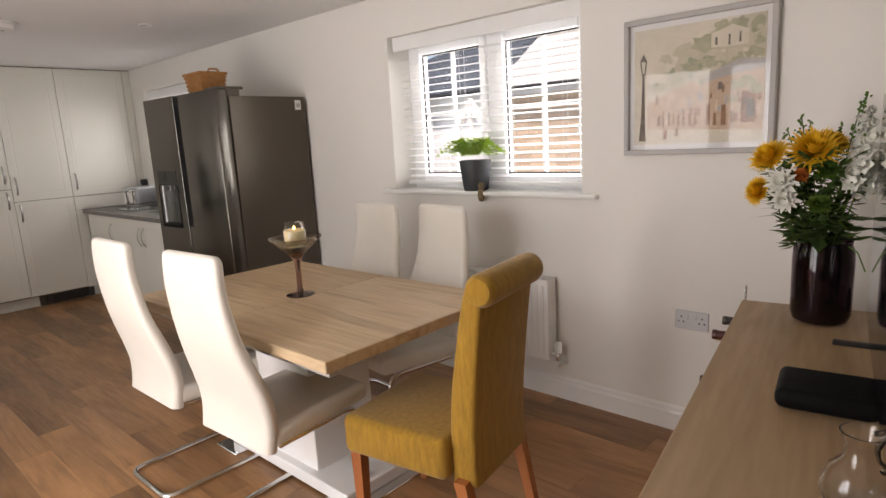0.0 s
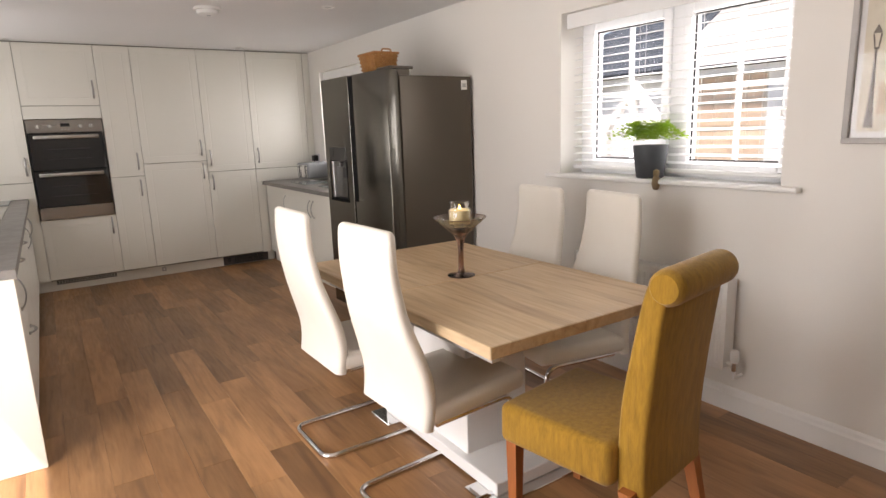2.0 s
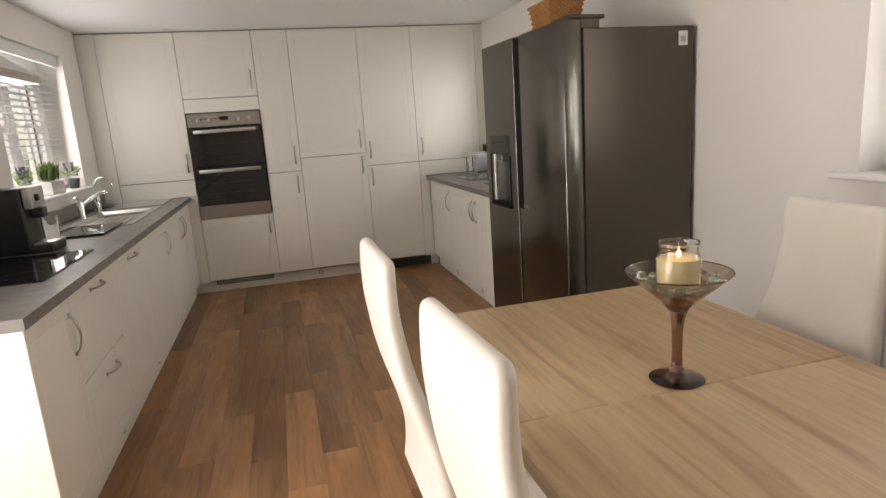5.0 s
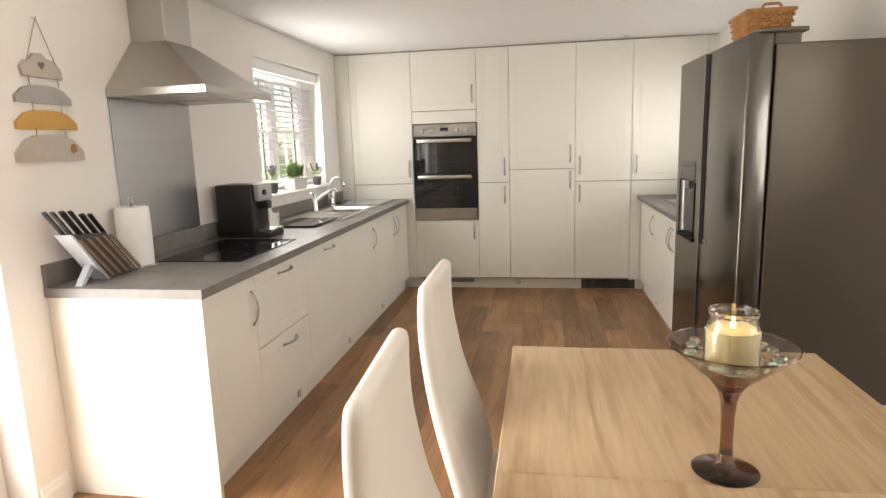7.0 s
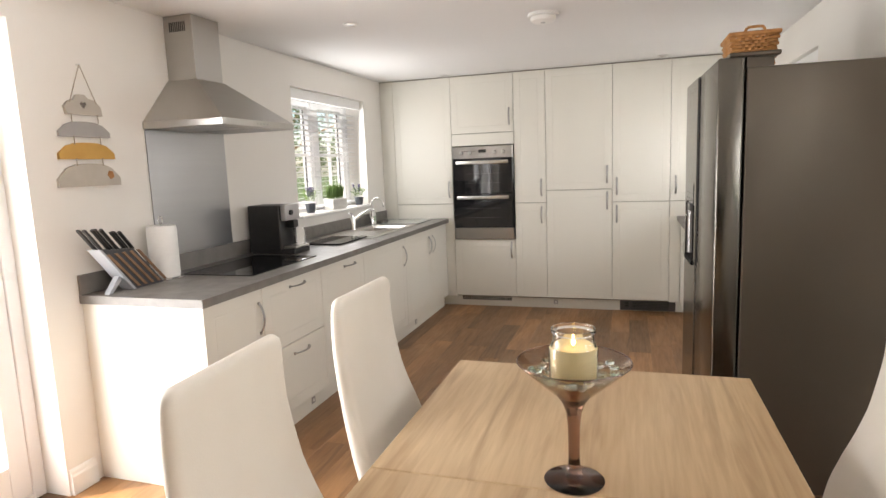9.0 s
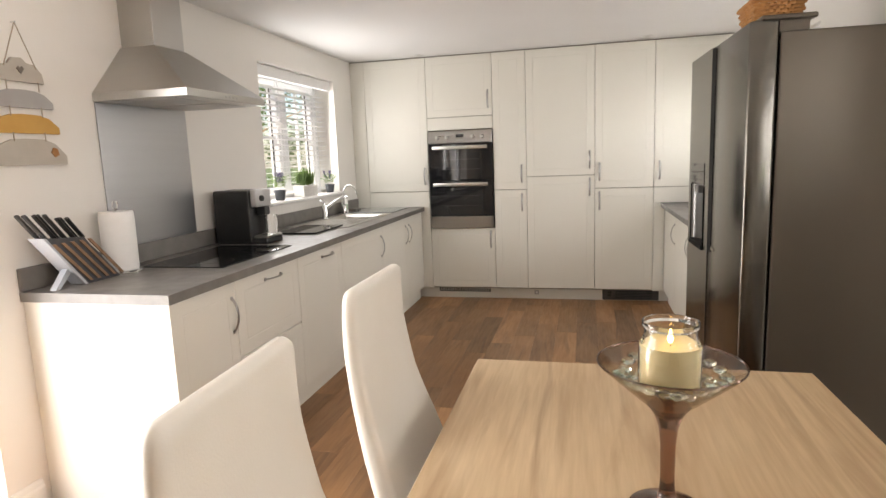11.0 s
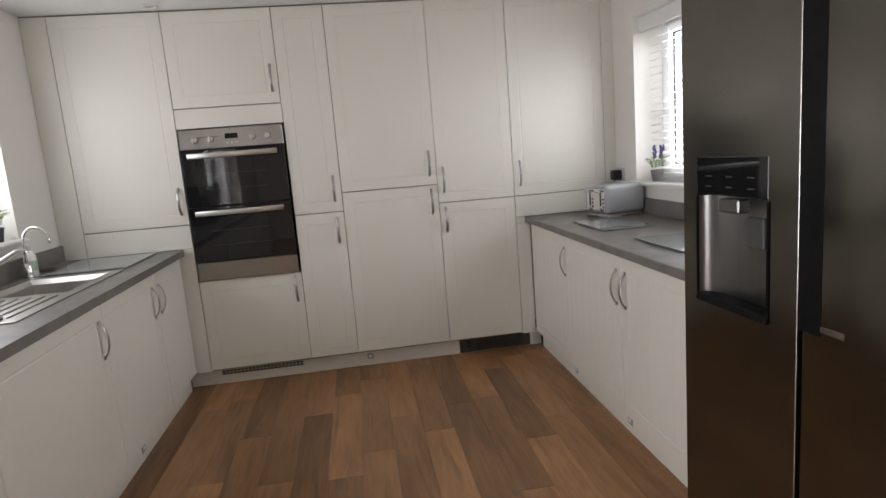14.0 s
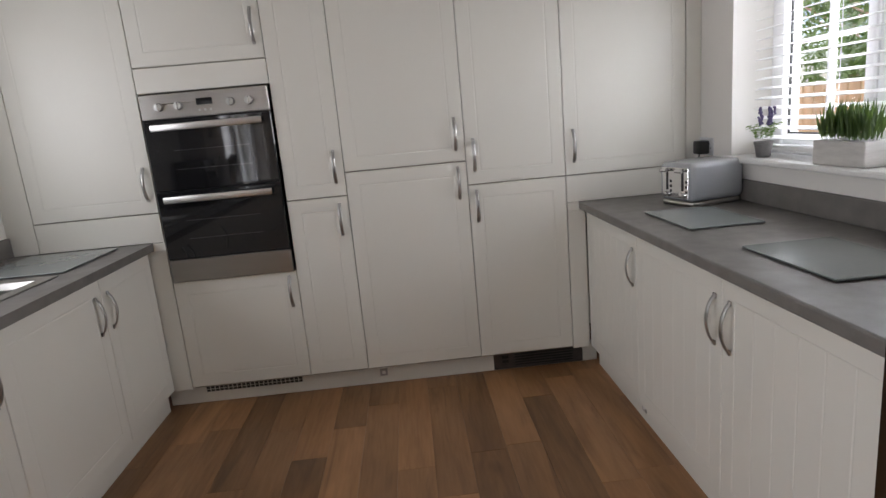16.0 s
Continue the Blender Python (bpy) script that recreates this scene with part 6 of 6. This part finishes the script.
# ---- outside ----
ground = tagged(part("ground", box(-150, 150, -150, 150, -0.45, -0.16), GRASS), "green lawn and open ground around the house", kind="structure")
tagged(part("pavement", box(-5.5, 3.0, -4.6, Y_L - 0.31, -0.159, -0.06), PAVING), "pale stone patio outside the door", kind="structure")
tagged(part("pavement_north", box(-12.0, 6.0, Y_R + 0.31, 8.0, -0.159, -0.08), PAVING), "pale paved path between the houses", kind="structure")


def fence(x0, x1, y, h, label, group=""):
    t = thing("garden_fence", (x0 + x1) / 2, y, -0.16, 0, label, "fence")
    w = (x1 - x0) / 2
    n = int(2 * w / 0.115)
    me = None
    for i in range(n):
        if me is None:
            b = part("board", box(-0.052, 0.052, -0.009, 0.009, 0.06, h, 0.003), FENCE, t)
            me = b.data
        else:
            b = new("board", me)
            b.parent = t
        b.location = (-w + 0.06 + i * 0.115, 0.011 * (i % 2), 0)
    for z in (0.35, h - 0.35):
        part("rail", box(-w, w, 0.022, 0.06, z, z + 0.08), FENCE, t)
    part("gravel_board", box(-w, w, -0.012, 0.02, 0.0, 0.058), PAVING, t)
    return t


fence(-11.0, -0.5, -4.9, 1.95, "upright timber board fence beyond the patio")
fence(-20.0, -7.5, 7.2, 1.55, "upright timber board fence beside the house")


def tree(x, y, h, r, label, seed):
    q = random.Random(seed)
    t = thing("tree", x, y, -0.165, 0, label, "tree", "garden trees")
    bm = tube([(0, 0, 0), (0.05, 0.02, h * 0.3), (0.0, 0.06, h * 0.6), (0.05, 0.0, h * 0.85)], 0.13, 8, taper=0.3)
    for i in range(9):
        a = q.uniform(0, 6.28)
        z = h * q.uniform(0.3, 0.7)
        tube([(0.02, 0.02, z), (math.cos(a) * r * 0.5, math.sin(a) * r * 0.5, z + h * 0.12), (math.cos(a) * r * 0.9, math.sin(a) * r * 0.9, z + h * 0.18)], 0.045, 6, bm, taper=0.3)
    part("trunk", bm, FENCE, t, "brown trunk and limbs")
    verts, faces = [], []
    clumps = [(q.uniform(-1, 1) * r * 0.8, q.uniform(-1, 1) * r * 0.8, h * q.uniform(0.28, 0.95), r * q.uniform(0.25, 0.45)) for _ in range(34)]
    for cx, cy, cz, cr in clumps:
        for _ in range(170):
            d = Vector((q.gauss(0, 1), q.gauss(0, 1), q.gauss(0, 0.8))) * (cr * 0.5)
            p = Vector((cx, cy, cz)) + d
            u = Vector((q.uniform(-1, 1), q.uniform(-1, 1), q.uniform(-1, 1))).normalized() * q.uniform(0.05, 0.09)
            w = u.orthogonal().normalized() * 0.03
            k = len(verts)
            verts += [p - u, p + w, p + u, p - w]
            faces.append((k, k + 1, k + 2, k + 3))
    me = bpy.data.meshes.new("crown")
    me.from_pydata([tuple(v) for v in verts], [], faces)
    me.materials.append(LEAF_DARK if seed % 2 else LEAF)
    c = new("crown", me)
    c.parent = t
    return t


tree(-8.2, -9.5, 5.0, 2.0, "leafy green garden tree behind the fence", 3)
tree(-13.0, -10.5, 5.5, 2.4, "leafy green garden tree behind the fence", 5)
tree(-17.5, -9.0, 6.0, 2.4, "leafy green garden tree behind the fence", 7)
tree(-12.2, 9.6, 4.6, 1.7, "leafy green tree beyond the side fence", 4)
tree(-16.5, 11.5, 5.6, 2.2, "leafy green tree beyond the side fence", 6)

# neighbouring house seen through the dining window
nh = thing("neighbouring_house", -4.5, 9.0, -0.165, 0, "neighbouring brick house with slate roof and white gabled porch", "house")
EAVE, RIDGE = 2.37, 3.85
hw = part("wall", box(-1.35, 0.27, 0.05, 4.0, 0.0, EAVE), MORTAR, nh, "peach brick wall")
part("rendered_wall", box(0.275, 9.0, 0.04, 4.0, 0.0, EAVE), UPVC, nh, "white rendered wall")
part("rendered_wall", box(-7.0, -1.355, 0.04, 4.0, 0.0, EAVE), UPVC, nh, "white rendered wall")
nw = part("window", box(-3.62, -3.10, 0.0, 0.038, 0.98, 1.97), BLACK_GLASS, nh, "dark window pane")
for x0, x1, z0, z1 in ((-3.66, -3.61, 0.95, 2.0), (-3.11, -3.06, 0.95, 2.0), (-3.40, -3.36, 0.98, 1.97), (-3.61, -3.11, 0.93, 0.98), (-3.61, -3.11, 1.97, 2.02)):
    part("window_bar", box(x0, x1, -0.03, -0.001, z0, z1), UPVC, nw)
me = None
for r in range(28):
    for i in range(6):
        if me is None:
            b = part("brick", box(0.005, 0.245, 0.035, 0.052, 0.004, 0.075), BRICK, hw)
            me = b.data
        elif r < 10:
            continue
        else:
            b = new("brick", me)
            b.parent = hw
        b.location = (-1.34 + i * 0.26 + (0.04 if r % 2 else 0), 0, 0.04 + r * 0.083)
bm = bmesh.new()
v2 = [bm.verts.new(p) for p in ((-6.9, -0.2, EAVE), (-1.4, -0.2, EAVE), (-1.4, 4.2, EAVE), (-6.9, 4.2, EAVE), (-2.5, 2.0, RIDGE), (-1.4, 2.0, RIDGE))]
bm.faces.new((v2[0], v2[1], v2[5], v2[4]))
bm.faces.new((v2[1], v2[2], v2[5]))
bm.faces.new((v2[2], v2[3], v2[4], v2[5]))
bm.faces.new((v2[3], v2[0], v2[4]))
bm.faces.new((v2[0], v2[3], v2[2], v2[1]))
rf = part("roof", bm, SLATE, nh, "blue-grey slate roof")
PITCH = math.degrees(math.atan2(RIDGE - EAVE, 2.2))
slate_me = part("slate", box(0, 0.29, 0, 0.19, 0.012, 0.026), SLATE, rf)
slate_me.matrix_local = pose(-1.7, -0.2, EAVE, PITCH, 0, 0)
for r in range(14):
    f = r / 14
    x0, x1 = -6.9 + 4.4 * f + 0.3, -1.41
    for i in range(1 if r == 0 else 0, int((x1 - x0) / 0.3)):
        q = new("slate", slate_me.data)
        q.parent = rf
        q.matrix_local = pose(x1 - 0.3 * (i + 1) - (0.14 if r % 2 else 0), -0.2 + 2.2 * f, EAVE + (RIDGE - EAVE) * f, PITCH, 0, 0)
# sun glare on this stretch of roof is put into the pale tile colour
GLARE_TILE = mat("glare_roof_tile", (0.60, 0.58, 0.56), (0.50, 0.48, 0.46), 5, rough=0.7)
part("pale_roof", extrude_profile([(-0.18, EAVE + 0.005), (2.0, RIDGE - 0.03), (2.0, EAVE + 0.005)], -1.38, 9.3), GLARE_TILE, nh, "tiled roof with sun glare put into its pale colour")
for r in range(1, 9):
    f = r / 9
    part("tile_course", box(-1.379, 9.29, 0, 0.02, 0.0, 0.03), GLARE_TILE, nh).matrix_local = pose(0, -0.18 + 2.18 * f, EAVE + (RIDGE - EAVE - 0.035) * f, 0, 0, 0)
part("gutter", box(-7.0, 9.3, -0.24, -0.16, EAVE - 0.06, EAVE - 0.004, 0.01), BLACK, nh, "black gutter")
part("fascia", box(-6.95, 9.2, -0.155, -0.13, EAVE - 0.16, EAVE - 0.002), TRIM, nh, "white fascia board")
pc = thing("porch_gable", -5.76, 8.0, -0.08, 0, "white timber porch gable in front of the neighbouring house", "porch")
for q in (-1, 1):
    part("rafter", slab([(0.0, 2.10), (0.0, 1.93), (q * 0.56, 1.27), (q * 0.66, 1.33)], -0.05, 0.05), TRIM, pc, "white rafter")
    part("post", box(q * 0.56 - 0.04, q * 0.56 + 0.04, -0.045, 0.045, 0.0, 1.31), TRIM, pc)
part("tie_beam", box(-0.40, 0.40, -0.04, 0.04, 1.46, 1.53), TRIM, pc)
part("king_post", box(-0.035, 0.035, -0.035, 0.035, 1.53, 1.95), TRIM, pc)

# ---- floor planks ----
PW, PL = 0.152, 0.92
plank_me = {}
rng = random.Random(5)
y = Y_L - 0.02
row = 0
while y < Y_R:
    x = X_BACK - rng.random() * PL
    y1 = min(y + PW, Y_R)
    while x < X_END:
        a, b = max(x, X_BACK), min(x + PL, X_END)
        if b - a > 0.02:
            key = (round(b - a, 3), round(y1 - y, 3))
            if key not in plank_me:
                ob = part("plank", box(0.0004, b - a - 0.0004, 0.0004, y1 - y - 0.0004, -0.004, 0.0, 0.0004), PLANK, floor)
                plank_me[key] = ob.data
            else:
                ob = new("plank", plank_me[key])
                ob.parent = floor
            ob.location = (a, max(y, Y_L - 0.02), 0)
        x += PL
    y += PW
    row += 1
